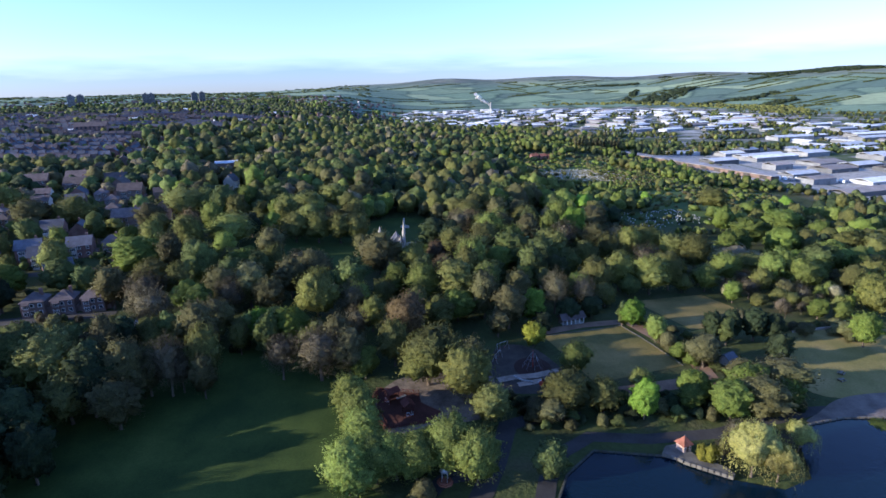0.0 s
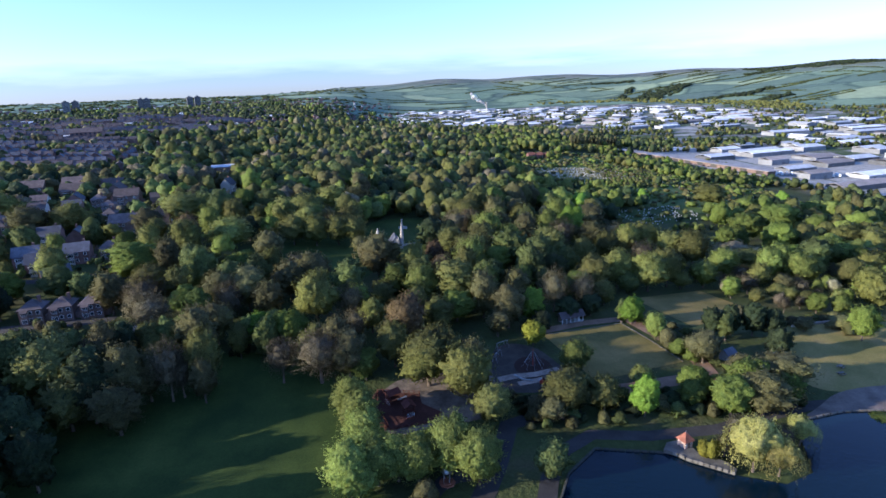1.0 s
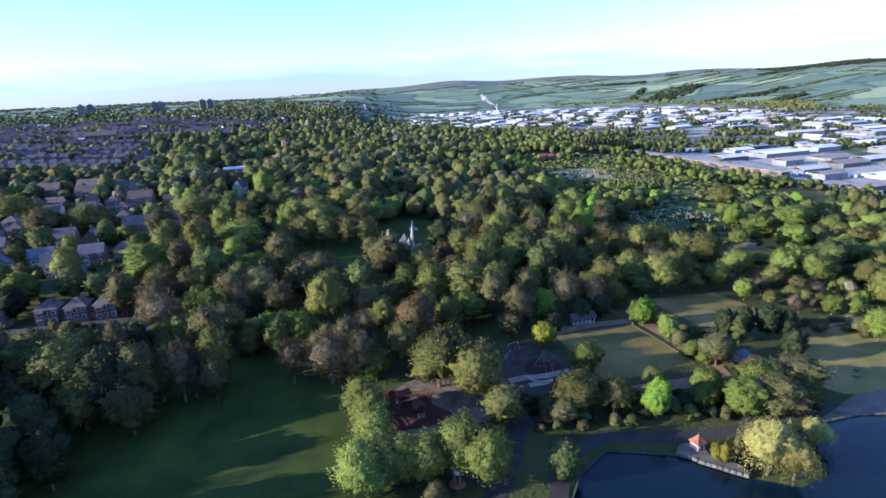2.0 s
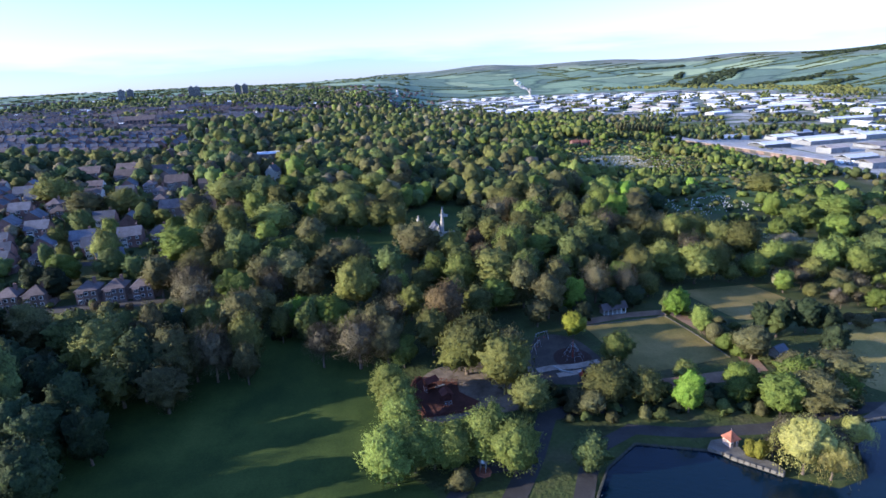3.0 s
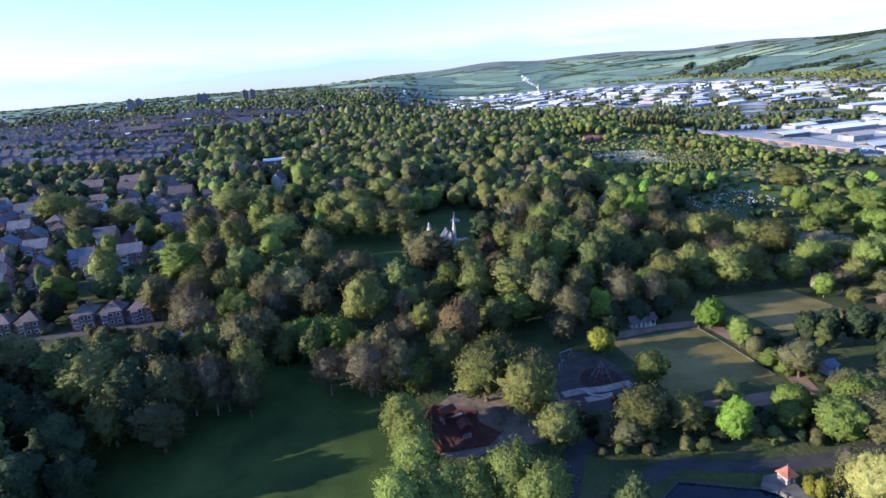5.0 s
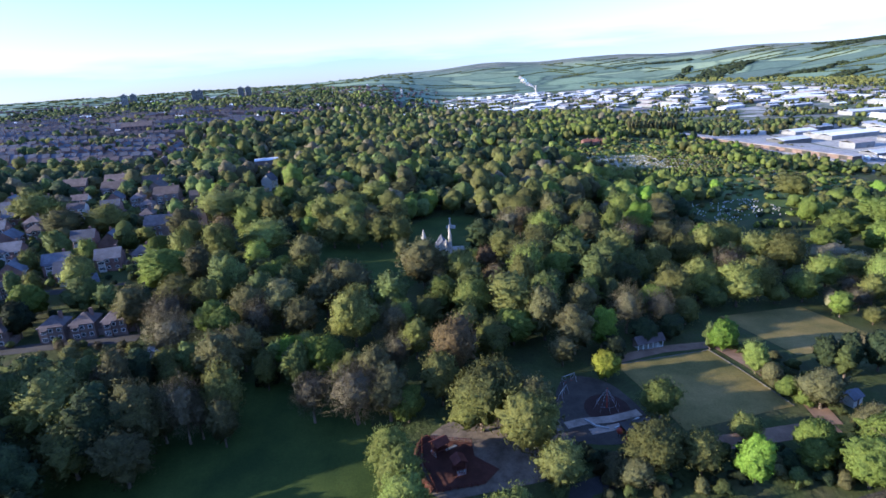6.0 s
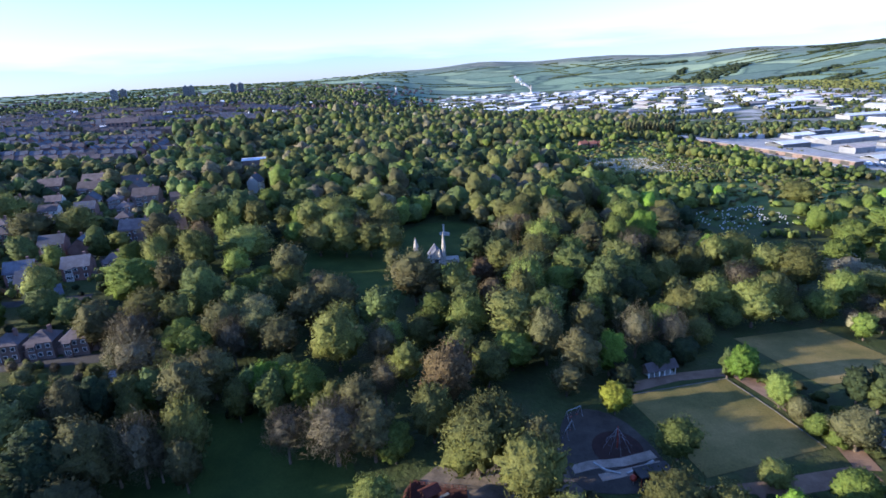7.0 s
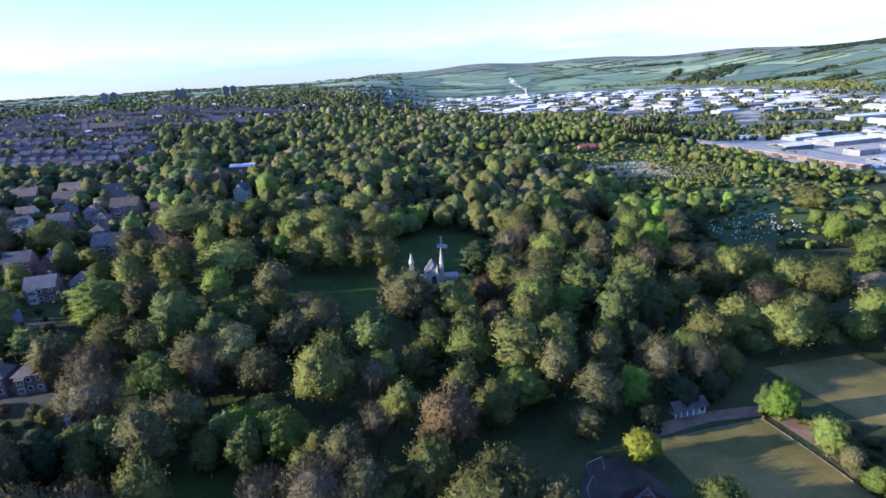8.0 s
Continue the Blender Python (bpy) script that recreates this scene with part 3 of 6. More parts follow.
def twig_mesh(kind, mat, count):
    """A leafless crown: a haze of fine twigs round the limbs, open enough to see through."""
    lumps, body = crown_lumps(kind)
    d = unit(rng.normal(size=(count, 3)) + np.array((0, 0, 0.3)))
    p, n, r = crown_surface(lumps, body, d)
    heart = np.array((0, 0, 0.45))
    centres = heart + (p - heart) * rng.uniform(0.45, 1.06, size=(count, 1)) ** 0.7
    out = centres - np.array((0, 0, 0.3)) + rng.normal(size=(count, 3)) * 0.16
    normals = unit(rng.normal(size=(count, 3)))
    sizes = np.stack([rng.uniform(0.02, 0.05, count), rng.uniform(0.0016, 0.0036, count)], axis=1)
    return quads_to_mesh("crown", centres, normals, sizes, mat, crown_core(lumps, body, 0.58, 3), out, n + normals * 0.4)


def trunk_mesh(kind):
    bm = bmesh.new()
    lean = Vector((rng.normal() * 0.02, rng.normal() * 0.02, 0))
    top = 0.9 if kind in ("conifer", "column") else 0.42
    fork = Vector((0, 0, top)) + lean
    add_tube(bm, (0, 0, -0.05), (0, 0, 0.06), 0.030, 0.022, 7)
    add_tube(bm, (0, 0, 0.06), fork, 0.022, 0.012 if top < 0.5 else 0.004, 7)
    if top < 0.5:
        for i in range(7):
            a = i * 2.4 + rng.uniform(0, 0.6)
            start = Vector((0, 0, rng.uniform(0.22, 0.42))) + lean * 0.7
            mid = start + Vector((math.cos(a) * 0.12, math.sin(a) * 0.12, rng.uniform(0.10, 0.2)))
            end = mid + Vector((math.cos(a) * rng.uniform(0.06, 0.15), math.sin(a) * rng.uniform(0.06, 0.15), rng.uniform(0.1, 0.24)))
            add_tube(bm, start, mid, 0.010, 0.006, 4)
            add_tube(bm, mid, end, 0.006, 0.0022, 3)
            for _ in range(2):
                tip = mid + Vector((rng.normal() * 0.12, rng.normal() * 0.12, rng.uniform(0.05, 0.2)))
                add_tube(bm, mid, tip, 0.004, 0.0015, 3)
    return bm


SPECIES = {  # kind, leaf, count, leaf size, name, label
    "fresh": ("broad", "fresh", 1500, 0.0185, "broadleaf_tree", "park tree in vivid fresh green spring leaf"),
    "lemon": ("broad", "lemon", 1300, 0.0210, "broadleaf_tree", "small park tree in bright lemon-green leaf"),
    "leafy": ("broad", "leafy", 1400, 0.0185, "broadleaf_tree", "broadleaf park tree in spring-green leaf"),
    "mid": ("broad", "mid", 1300, 0.0185, "broadleaf_tree", "dense mid-green broadleaf park tree"),
    "olive": ("broad", "olive", 1700, 0.0175, "broadleaf_tree", "olive-green park tree just coming into leaf"),
    "tall": ("tall", "olive", 1500, 0.0165, "broadleaf_tree", "tall narrow olive-green tree in young leaf"),
    "tall_green": ("tall", "leafy", 1500, 0.0165, "broadleaf_tree", "tall upright tree in spring-green leaf"),
    "oval_green": ("oval", "mid", 1500, 0.0175, "broadleaf_tree", "egg-shaped mid-green park tree"),
    "tan": ("oval", "tan", 1700, 0.0165, "budding_tree", "tan-coloured tree in bud with thin leaf"),
    "willow": ("willow", "willow", 5200, 0.0105, "willow_tree", "pale yellow-green weeping willow at the water"),
    "silver": ("broad", "silver", 1900, 0.0160, "broadleaf_tree", "silvery green full-crowned tree beside the lawn"),
    "dark": ("oval", "dark", 1300, 0.0185, "evergreen_tree", "dark dense evergreen tree"),
    "conifer": ("conifer", "dark", 1100, 0.0180, "conifer_tree", "dark pointed conifer in the park"),
    "column": ("column", "mid", 1000, 0.0180, "poplar_tree", "slim upright green poplar tree"),
    "poplar_tan": ("column", "tan", 1000, 0.0180, "poplar_tree", "tall brown poplar not yet in leaf"),
    "copper": ("broad", "copper", 1600, 0.0175, "copper_tree", "copper-brown broadleaf tree in young leaf"),
    "bare": ("broad", "twig", 4200, 0.0000, "bare_tree", "leafless grey-brown tree with fine twigs"),
    "pale": ("broad", "pale", 1500, 0.0180, "blossom_tree", "pale grey-pink park tree in thin blossom"),
    "golden": ("oval", "gold", 900, 0.0220, "cypress_tree", "small golden yellow-green cypress beside the hut"),
    "shrub": ("shrub", "mid", 380, 0.0380, "shrub", "rounded green garden shrub"),
    "shrub_dark": ("shrub", "dark", 380, 0.0380, "shrub", "dark evergreen shrub below the trees"),
    "shrub_tan": ("shrub", "tan", 380, 0.0380, "shrub", "rounded tan-coloured garden shrub"),
    "shrub_fresh": ("shrub", "leafy", 600, 0.0340, "shrub", "rounded bright green shrub"),
}
VARIANTS = 4
tree_meshes, first_tree = {}, {}
planted = []


def tree_parts(species, variant):
    key = (species, variant)
    if key not in tree_meshes:
        kind, leaf, count, size = SPECIES[species][:4]
        crown = twig_mesh(kind, LEAF[leaf], count) if species == "bare" else crown_mesh(kind, LEAF[leaf], count, size, species in ("tan", "olive", "copper", "tall", "silver", "pale"))
        bm = trunk_mesh(kind)
        trunk = bpy.data.meshes.new("trunk")
        bm.to_mesh(trunk)
        bm.free()
        trunk.materials.append(BARK)
        tree_meshes[key] = (trunk, crown)
    return tree_meshes[key]


SUNNY = [(-42, 143), (-32, 143), (-24, 149), (-24, 139), (-33, 128), (-24, 127), (-30, 117), (-22, 117)]   # open grass that the low sun reaches


def under_sun(x, y, height, r):
    """The tallest a tree may grow here without shading the open grass."""
    for px, py in SUNNY:
        k = (px - x) / 0.974
        if k > 4 and abs(y - (py - 0.231 * (px - x))) < r + 0.5:
            height = min(height, max(5.0, k * math.tan(radians(SUN_EL)) - 0.5))
    return height


def plant(species, x, y, height, width=None, group="park trees"):
    """A tree at (x, y), its height and crown width in metres."""
    kind, name, label = SPECIES[species][0], SPECIES[species][4], SPECIES[species][5]
    natural = {"broad": 0.86, "tall": 0.60, "oval": 0.72, "conifer": 0.52, "column": 0.36, "willow": 0.98, "shrub": 1.05}[kind]
    width = width or height * natural
    if x < -44 and y < 175:
        height = under_sun(x, y, height, width * 0.22)
    variant = len(planted) % VARIANTS
    k = width / natural
    m = pose(x, y, ground_z(x, y) - 0.1, 0, 0, (len(planted) * 137.5) % 360) @ Matrix.Diagonal((k, k, height, 1))
    planted.append((x, y, width / 2))
    key = (species, variant)
    if key in first_tree:
        again = copy_thing(first_tree[key], m)
        again.matrix_basis = m
        return again
    root = tagged(new(name), label, "shrub" if kind == "shrub" else "tree", group)
    trunk, crown = tree_parts(species, variant)
    for piece, me in (("trunk", trunk), ("crown", crown)):
        new(piece, me).parent = root
    root.matrix_basis = m
    first_tree[key] = tagged(root)
    return root


def free_at(x, y, r):
    return all((x - px) ** 2 + (y - py) ** 2 > (0.78 * (r + pr)) ** 2 for px, py, pr in planted)


# ---- the big known trees ----
plant("olive", -239.3, 346.7, 19.0, 26.9)
plant("tan", -201.0, 313.9, 19.0, 23.8)
plant("olive", -185.3, 322.5, 19.0, 27.7)
plant("column", -159.5, 295.3, 18.0, 10.7)
plant("mid", -185.2, 284.7, 16.5, 12.7)
plant("olive", -188.2, 268.1, 12.7, 9.8)
plant("olive", -151.9, 247.5, 19.0, 15.5)
plant("leafy", -120.5, 252.7, 19.0, 26.2)
plant("tan", -114.1, 216.1, 18.7, 14.4)
plant("bare", -99.7, 210.7, 19.0, 18.7)
plant("tall", -91.8, 221.8, 19.0, 11.6)
plant("bare", -91.1, 194.4, 19.0, 20.8)
plant("copper", -115.6, 301.9, 18.8, 14.4)
plant("olive", -93.7, 296.1, 19.0, 30.4)
plant("tan", -73.8, 213.1, 18.8, 14.5)
plant("tan", -64.2, 217.4, 19.0, 18.2)
plant("tan", -69.4, 177.5, 21.0, 14.4)
plant("tan", -67.3, 189.0, 16.9, 13.0)
plant("olive", -62.4, 161.9, 21.0, 13.0)
plant("tan", -131.9, 170.0, 21.0, 17.4)
plant("mid", -114.1, 165.7, 21.0, 19.6)
plant("olive", -104.9, 159.6, 21.0, 23.9)
plant("lemon", -111.9, 186.7, 7.0, 8.0)
plant("tan", -93.1, 168.3, 21.0, 10.4)
plant("dark", -152.7, 212.7, 14.6, 11.3)
plant("dark", -161.5, 214.6, 15.0, 11.5)
plant("olive", -139.1, 357.4, 19.0, 34.6)
plant("mid", -126.4, 358.4, 19.0, 16.1)
plant("leafy", -106.6, 373.8, 19.0, 20.6)
plant("mid", -92.2, 375.0, 19.0, 28.7)
plant("olive", -65.7, 359.8, 19.0, 27.2)
plant("olive", -52.8, 389.1, 19.0, 25.0)
plant("tan", -38.5, 390.7, 19.0, 25.0)
plant("olive", -64.3, 308.4, 18.0, 18.8)
plant("olive", -52.4, 308.0, 18.0, 17.9)
plant("olive", -41.0, 309.1, 18.0, 17.9)
plant("olive", -31.9, 308.6, 18.0, 15.8)
plant("tan", -67.9, 270.9, 19.0, 15.5)
plant("olive", -61.8, 249.2, 17.8, 13.7)
plant("tan", -42.6, 234.5, 19.0, 18.3)
plant("olive", -38.0, 222.1, 15.7, 12.1)
plant("tan", -50.4, 226.5, 19.0, 14.9)
plant("tan", -28.6, 289.8, 11.3, 8.7)
plant("tan", -16.6, 252.1, 23.0, 21.0)
plant("mid", -26.8, 226.3, 19.0, 15.1)
plant("tan", -10.7, 243.3, 12.3, 9.4)
plant("olive", -1.6, 252.6, 19.0, 16.2)
plant("mid", 1.5, 235.3, 16.4, 12.6)
plant("leafy", 4.5, 271.9, 12.1, 9.3)
plant("copper", 8.7, 266.4, 15.6, 12.0)
plant("copper", 10.1, 241.5, 15.5, 11.9)
plant("olive", 25.4, 264.4, 19.0, 26.1)
plant("tan", 12.8, 231.1, 16.2, 12.4)
plant("silver", 26.1, 216.4, 19.0, 9.8)
plant("tan", 38.6, 215.8, 16.9, 13.0)
plant("tan", 31.6, 195.5, 17.3, 13.3)
plant("copper", -4.7, 183.5, 19.0, 16.3)
plant("leafy", 13.8, 202.6, 13.0, 15.9)
plant("tan", 26.6, 188.1, 10.0, 9.6)
plant("fresh", 40.5, 199.0, 14.3, 11.0)
plant("bare", -21.0, 185.1, 14.8, 11.4)
plant("bare", -24.2, 203.9, 17.2, 13.3)
plant("fresh", -51.6, 185.7, 13.6, 10.5)
plant("mid", -56.2, 185.9, 12.1, 9.3)
plant("leafy", -40.5, 181.7, 16.3, 12.5)
plant("bare", -29.6, 163.1, 19.0, 19.8)
plant("bare", -40.9, 164.0, 16.6, 12.8)
plant("tan", -21.3, 164.1, 16.8, 13.0)
plant("leafy", -16.6, 163.3, 11.5, 8.8)
plant("olive", -8.1, 169.9, 16.9, 13.0)
plant("olive", 1.9, 159.1, 19.0, 20.1)
plant("olive", 12.2, 149.4, 19.0, 16.0)
plant("olive", 5.5, 166.0, 17.0, 13.0)
plant("tan", 14.0, 157.0, 17.0, 11.0)
plant("tall", 9.5, 159.5, 18.0, 10.0)
plant("olive", 32.4, 354.2, 19.0, 20.4)
plant("olive", 66.6, 402.3, 19.0, 21.7)
plant("tan", 47.5, 325.9, 19.0, 17.6)
plant("olive", 64.5, 344.1, 19.0, 18.7)
plant("dark", 8.5, 300.7, 19.0, 16.7)
plant("dark", 17.1, 297.5, 18.6, 14.3)
plant("column", 89.2, 370.3, 19.0, 11.4)
plant("olive", 66.1, 283.5, 19.0, 21.8)
plant("tan", 105.2, 345.4, 19.0, 23.9)
plant("tan", 94.0, 302.4, 19.0, 16.9)
plant("olive", 111.4, 294.3, 19.0, 16.9)
plant("olive", 122.0, 299.3, 19.0, 19.4)
plant("olive", 94.5, 277.9, 19.0, 15.1)
plant("mid", 68.1, 255.7, 16.3, 12.5)
plant("olive", 85.5, 237.7, 19.0, 16.3)
plant("olive", 97.3, 232.8, 19.0, 19.0)
plant("olive", 108.2, 239.0, 19.0, 15.8)
plant("olive", 224.8, 427.2, 19.0, 27.9)
plant("leafy", 164.2, 293.9, 17.9, 13.8)
plant("leafy", 196.7, 330.1, 19.0, 23.9)
plant("leafy", 176.0, 302.6, 17.6, 13.6)
plant("leafy", 201.4, 307.0, 19.0, 19.7)
plant("column", 126.0, 247.5, 9.0, 10.0)
plant("olive", 112.8, 235.9, 9.0, 10.0)
plant("pale", 164.0, 288.0, 11.0, 23.6)
plant("pale", 170.2, 277.8, 10.0, 11.0)
plant("silver", 158.5, 246.1, 18.0, 13.9)
plant("bare", 137.6, 227.4, 10.0, 11.0)
plant("olive", 133.5, 214.2, 7.0, 8.0)
plant("tan", 153.3, 227.6, 9.0, 10.0)
plant("olive", 148.1, 215.4, 7.0, 8.0)
plant("olive", 152.0, 210.7, 7.0, 8.0)
plant("olive", 72.9, 216.7, 11.0, 11.4)
plant("bare", 51.3, 209.8, 19.0, 15.3)
plant("bare", 62.4, 210.9, 17.3, 13.3)
plant("mid", 87.6, 230.7, 10.0, 11.0)
plant("dark", 63.9, 205.3, 9.0, 10.0)
plant("dark", 55.0, 202.5, 9.0, 10.0)
plant("dark", 42.4, 191.2, 8.0, 8.6)
plant("column", 72.8, 196.8, 10.0, 4.6)
plant("silver", 78.7, 181.3, 10.7, 8.3)
plant("shrub_tan", 80.3, 175.8, 7.0, 7.7)
plant("shrub_fresh", 82.0, 170.2, 6.1, 6.8)
plant("shrub_fresh", 84.1, 166.6, 5.1, 5.6)
plant("tan", 86.5, 164.3, 12.0, 12.2)
plant("column", 101.0, 178.0, 11.0, 5.6)
plant("dark", 98.7, 182.5, 11.0, 8.0)
plant("dark", 105.2, 182.7, 12.0, 8.0)
plant("dark", 112.1, 181.2, 13.0, 9.9)
plant("dark", 117.6, 179.9, 11.0, 7.8)
plant("dark", 110.2, 164.0, 12.0, 8.7)
plant("tan", 99.0, 146.0, 13.4, 18.6)
plant("tan", 90.8, 152.2, 10.2, 9.9)
plant("leafy", 88.2, 144.2, 13.4, 13.2)
plant("leafy", 80.5, 137.3, 12.5, 12.2)
plant("tan", 88.9, 136.7, 13.4, 15.4)
plant("leafy", 96.3, 139.8, 11.1, 10.8)
plant("leafy", 75.6, 147.2, 10.4, 10.1)
plant("leafy", 72.6, 142.6, 8.5, 8.2)
plant("olive", 63.4, 154.1, 6.7, 8.8)
plant("silver", 46.2, 162.4, 11.4, 11.0)
plant("olive", 38.8, 143.4, 13.4, 16.0)
plant("olive", 48.5, 142.8, 11.5, 11.2)
plant("mid", 28.2, 117.4, 10.7, 9.3)
plant("willow", 90.0, 123.5, 8.5, 7.5)
plant("bare", 69.9, 121.0, 7.0, 5.6)
plant("olive", 17.9, 140.5, 11.8, 13.1)
plant("shrub_tan", 30.7, 143.3, 5.6, 9.6)
plant("tan", 33.6, 139.5, 7.8, 9.4)
plant("silver", -18.9, 144.6, 14.5, 12.4)
plant("silver", -16.4, 137.2, 14.5, 12.4)
plant("silver", -14.8, 129.6, 14.5, 12.6)
plant("silver", -13.5, 123.5, 13.0, 11.7)
plant("silver", -16.7, 115.7, 15.0, 13.3)
plant("silver", -10.9, 118.9, 13.0, 12.3)
plant("silver", -6.5, 119.9, 13.0, 11.4)
plant("silver", -1.9, 119.4, 13.0, 13.0)
plant("silver", -15.1, 115.0, 10.0, 11.0)
plant("leafy", 1.4, 125.8, 10.0, 7.5)
plant("silver", 5.8, 121.2, 16.5, 13.5)
plant("silver", 11.5, 116.6, 15.5, 13.0)
plant("shrub_tan", -0.3, 112.5, 6.0, 6.4)
plant("olive", -92.6, 146.8, 17.0, 18.5)
plant("tan", -76.7, 157.9, 15.0, 12.0)
plant("bare", -68.0, 159.1, 15.0, 10.1)
plant("tan", -61.0, 156.0, 15.0, 8.5)
plant("tan", -78.9, 143.9, 16.0, 13.9)
plant("dark", -123.6, 148.9, 21.0, 17.0)
plant("dark", -109.8, 141.5, 21.0, 14.9)
plant("dark", -98.3, 134.6, 21.0, 14.0)
plant("dark", -104.6, 122.5, 21.0, 14.5)
plant("dark", -88.3, 124.2, 21.0, 11.0)
plant("dark", -98.0, 121.8, 21.0, 14.1)
plant("dark", -89.6, 107.0, 21.0, 12.8)
plant("dark", -87.7, 149.4, 21.0, 15.3)
plant("tan", -80.9, 155.0, 21.0, 15.4)
plant("bare", -70.6, 157.5, 21.0, 13.0)
plant("dark", -90.0, 153.9, 21.0, 13.4)
plant("leafy", 145.6, 174.5, 13.7, 10.5)
plant("tan", 186.9, 241.2, 10.0, 11.0)
plant("olive", 171.1, 202.0, 19.0, 17.3)
plant("tan", 131.6, 183.2, 6.0, 7.0)
plant("shrub_tan", 147.3, 185.0, 5.0, 13.2)
plant("olive", 144.6, 217.9, 8.0, 9.0)
plant("silver", 156.0, 243.0, 18.0, 13.8)
plant("mid", 188.1, 259.6, 19.0, 19.5)
plant("leafy", 234.3, 357.0, 19.0, 27.7)
plant("olive", 239.3, 303.9, 19.0, 25.1)
plant("olive", 250.3, 297.2, 19.0, 25.3)
plant("shrub_fresh", 117.8, 131.6, 4.0, 12.3)
plant("fresh", 75.8, 195.2, 11.5, 10.0)
plant("lemon", 37.0, 179.6, 10.0, 8.4)
plant("fresh", 58.3, 139.4, 12.5, 9.0)
plant("willow", 73.2, 114.8, 15.0, 13.0)
plant("willow", 78.0, 112.8, 11.0, 9.5)
plant("mid", -176.5, 243.0, 13.0, 7.5)
plant("olive", -168.5, 243.5, 13.0, 8.0)

# ---- houses ----
house_spots = []
first_house = {}



def windows_on(parent, w, d, h, rows, cols, front=-1):
    """Framed windows, each a pane in a pale frame, on one long side."""
    for r in range(rows):
        for c in range(cols):
            cx = -w / 2 + w * (c + 0.5) / cols
            z = 0.9 + r * h / rows
            y = front * (d / 2 + 0.03)
            f = part("window", box(cx - 0.65, cx + 0.65, y - 0.05, y + 0.05, z, z + 1.35), WHITE, parent, "white-framed window")
            part("pane", box(cx - 0.52, cx + 0.52, y + front * 0.05 - 0.02, y + front * 0.05 + 0.02, z + 0.12, z + 1.23), GLASS, f, "dark window glass")


def house(style, x, y, rot, w=9.0, d=8.0, h=5.4, rise=3.2, wall=None, roof=None, hip=True, label="", group="houses", bays=True):
    """A house with its walls, roof, chimney and, where they show, bay, windows and garage."""
    key = (style, w, d, h, rise, hip)
    house_spots.append((x, y, max(w, d) / 2 + 1.5))
    if key in first_house:
        return copy_thing(first_house[key], pose(x, y, ground_z(x, y), 0, 0, rot))
    root = thing("house", x, y, rot, label=label, category="house", group=group)
    part("wall", box(-w / 2, w / 2, -d / 2, d / 2, -2.0, h) if hip else gable_walls(w, d, h, rise), wall, root)
    r = part("roof", hip_roof(w, d, h + 0.21, rise) if hip else gable_roof(w, d, h + 0.02, rise), roof, root)
    bm = box(w * 0.28 - 0.5, w * 0.28 + 0.5, 0.2, 1.1, h + 0.5, h + rise + 1.1)
    part("chimney", bm, BRICK, r)
    if bays:
        windows_on(root, w, d, h, 2, 3)
        bay = part("bay", box(-w * 0.36, -w * 0.10, -d / 2 - 0.9, -d / 2 - 0.004, -1.0, h * 0.92, 0.05), BRICK_BROWN if wall is BRICK_BROWN else RENDER_WALL, root, "two-storey bay")
        part("gablet", gable_roof(w * 0.30, 1.5, h * 0.92 + 0.01, 0.7, 0.1), roof, bay).matrix_basis = pose(-w * 0.23, -d / 2 - 0.5, 0, 0, 0, 0)
        for z in (0.7, 3.3):
            f = part("bay_window", box(-w * 0.345, -w * 0.115, -d / 2 - 0.98, -d / 2 - 0.905, z, z + 1.5), WHITE, bay, "white-framed bay window")
            for k in (0, 1, 2):
                u = -w * 0.345 + 0.1 + k * (w * 0.23 - 0.1) / 3
                part("pane", box(u, u + (w * 0.23 - 0.1) / 3 - 0.1, -d / 2 - 1.01, -d / 2 - 0.985, z + 0.12, z + 1.38), GLASS, bay)
        part("garage", box(w / 2 + 0.01, w / 2 + 1.6, -d / 2 + 2, d / 2 - 2, -2.0, 2.2, 0.05), BRICK_BROWN, root, "flat-roofed brick garage")
    first_house[key] = root
    return root


for hx, hy in ((-166.5, 207.0), (-157.5, 209.0), (-140.3, 213.0), (-131.0, 215.2), (-121.5, 217.6)):
    house("villa", hx, hy, 13, 7.6, 8.0, 5.2, 2.9, BRICK_BROWN, TILE, True, "brown-tiled hipped-roof house with white bays", "houses by the park")
for hx, hy, rot in ((-177, 271, 20), (-166, 262, 20), (-190, 262, 110), (-203, 251, 20), (-208, 285, 15), (-225, 270, 15), (-222, 303, 105), (-246, 292, 15), (-196, 240, 15), (-218, 232, 15),
                    (-240, 318, 15), (-262, 306, 105), (-186, 305, 15), (-280, 330, 15), (-250, 345, 15), (-150, 245, 40)):
    house("gabled", hx, hy, rot, 10.5, 8.5, 5.8, 3.6, BRICK, SLATE, False, "red brick house with a steep slate gable roof", "houses on the hill")
for hx, hy, rot in ((-232, 414, 10), (-217, 437, 10), (-205, 418, 100), (-245, 440, 10), (-262, 420, 10), (-190, 400, 10), (-160, 330, 10), (-150, 355, 100)):
    house("large", hx, hy, rot, 15, 10, 6.5, 4.2, BRICK_BROWN, TILE, False, "large brown-roofed brick villa among trees", "houses on the hill")
house("white", -136, 440, 80, 9, 8, 8.0, 4.2, RENDER_WALL, SLATE, False, "tall white gabled house among trees", "houses on the hill")
house("blue", -176, 560, 10, 20, 11, 4.6, 1.6, BRICK_BROWN, SHED_GREY, False, "long low house with a pale blue-grey roof", "houses on the hill", bays=False)

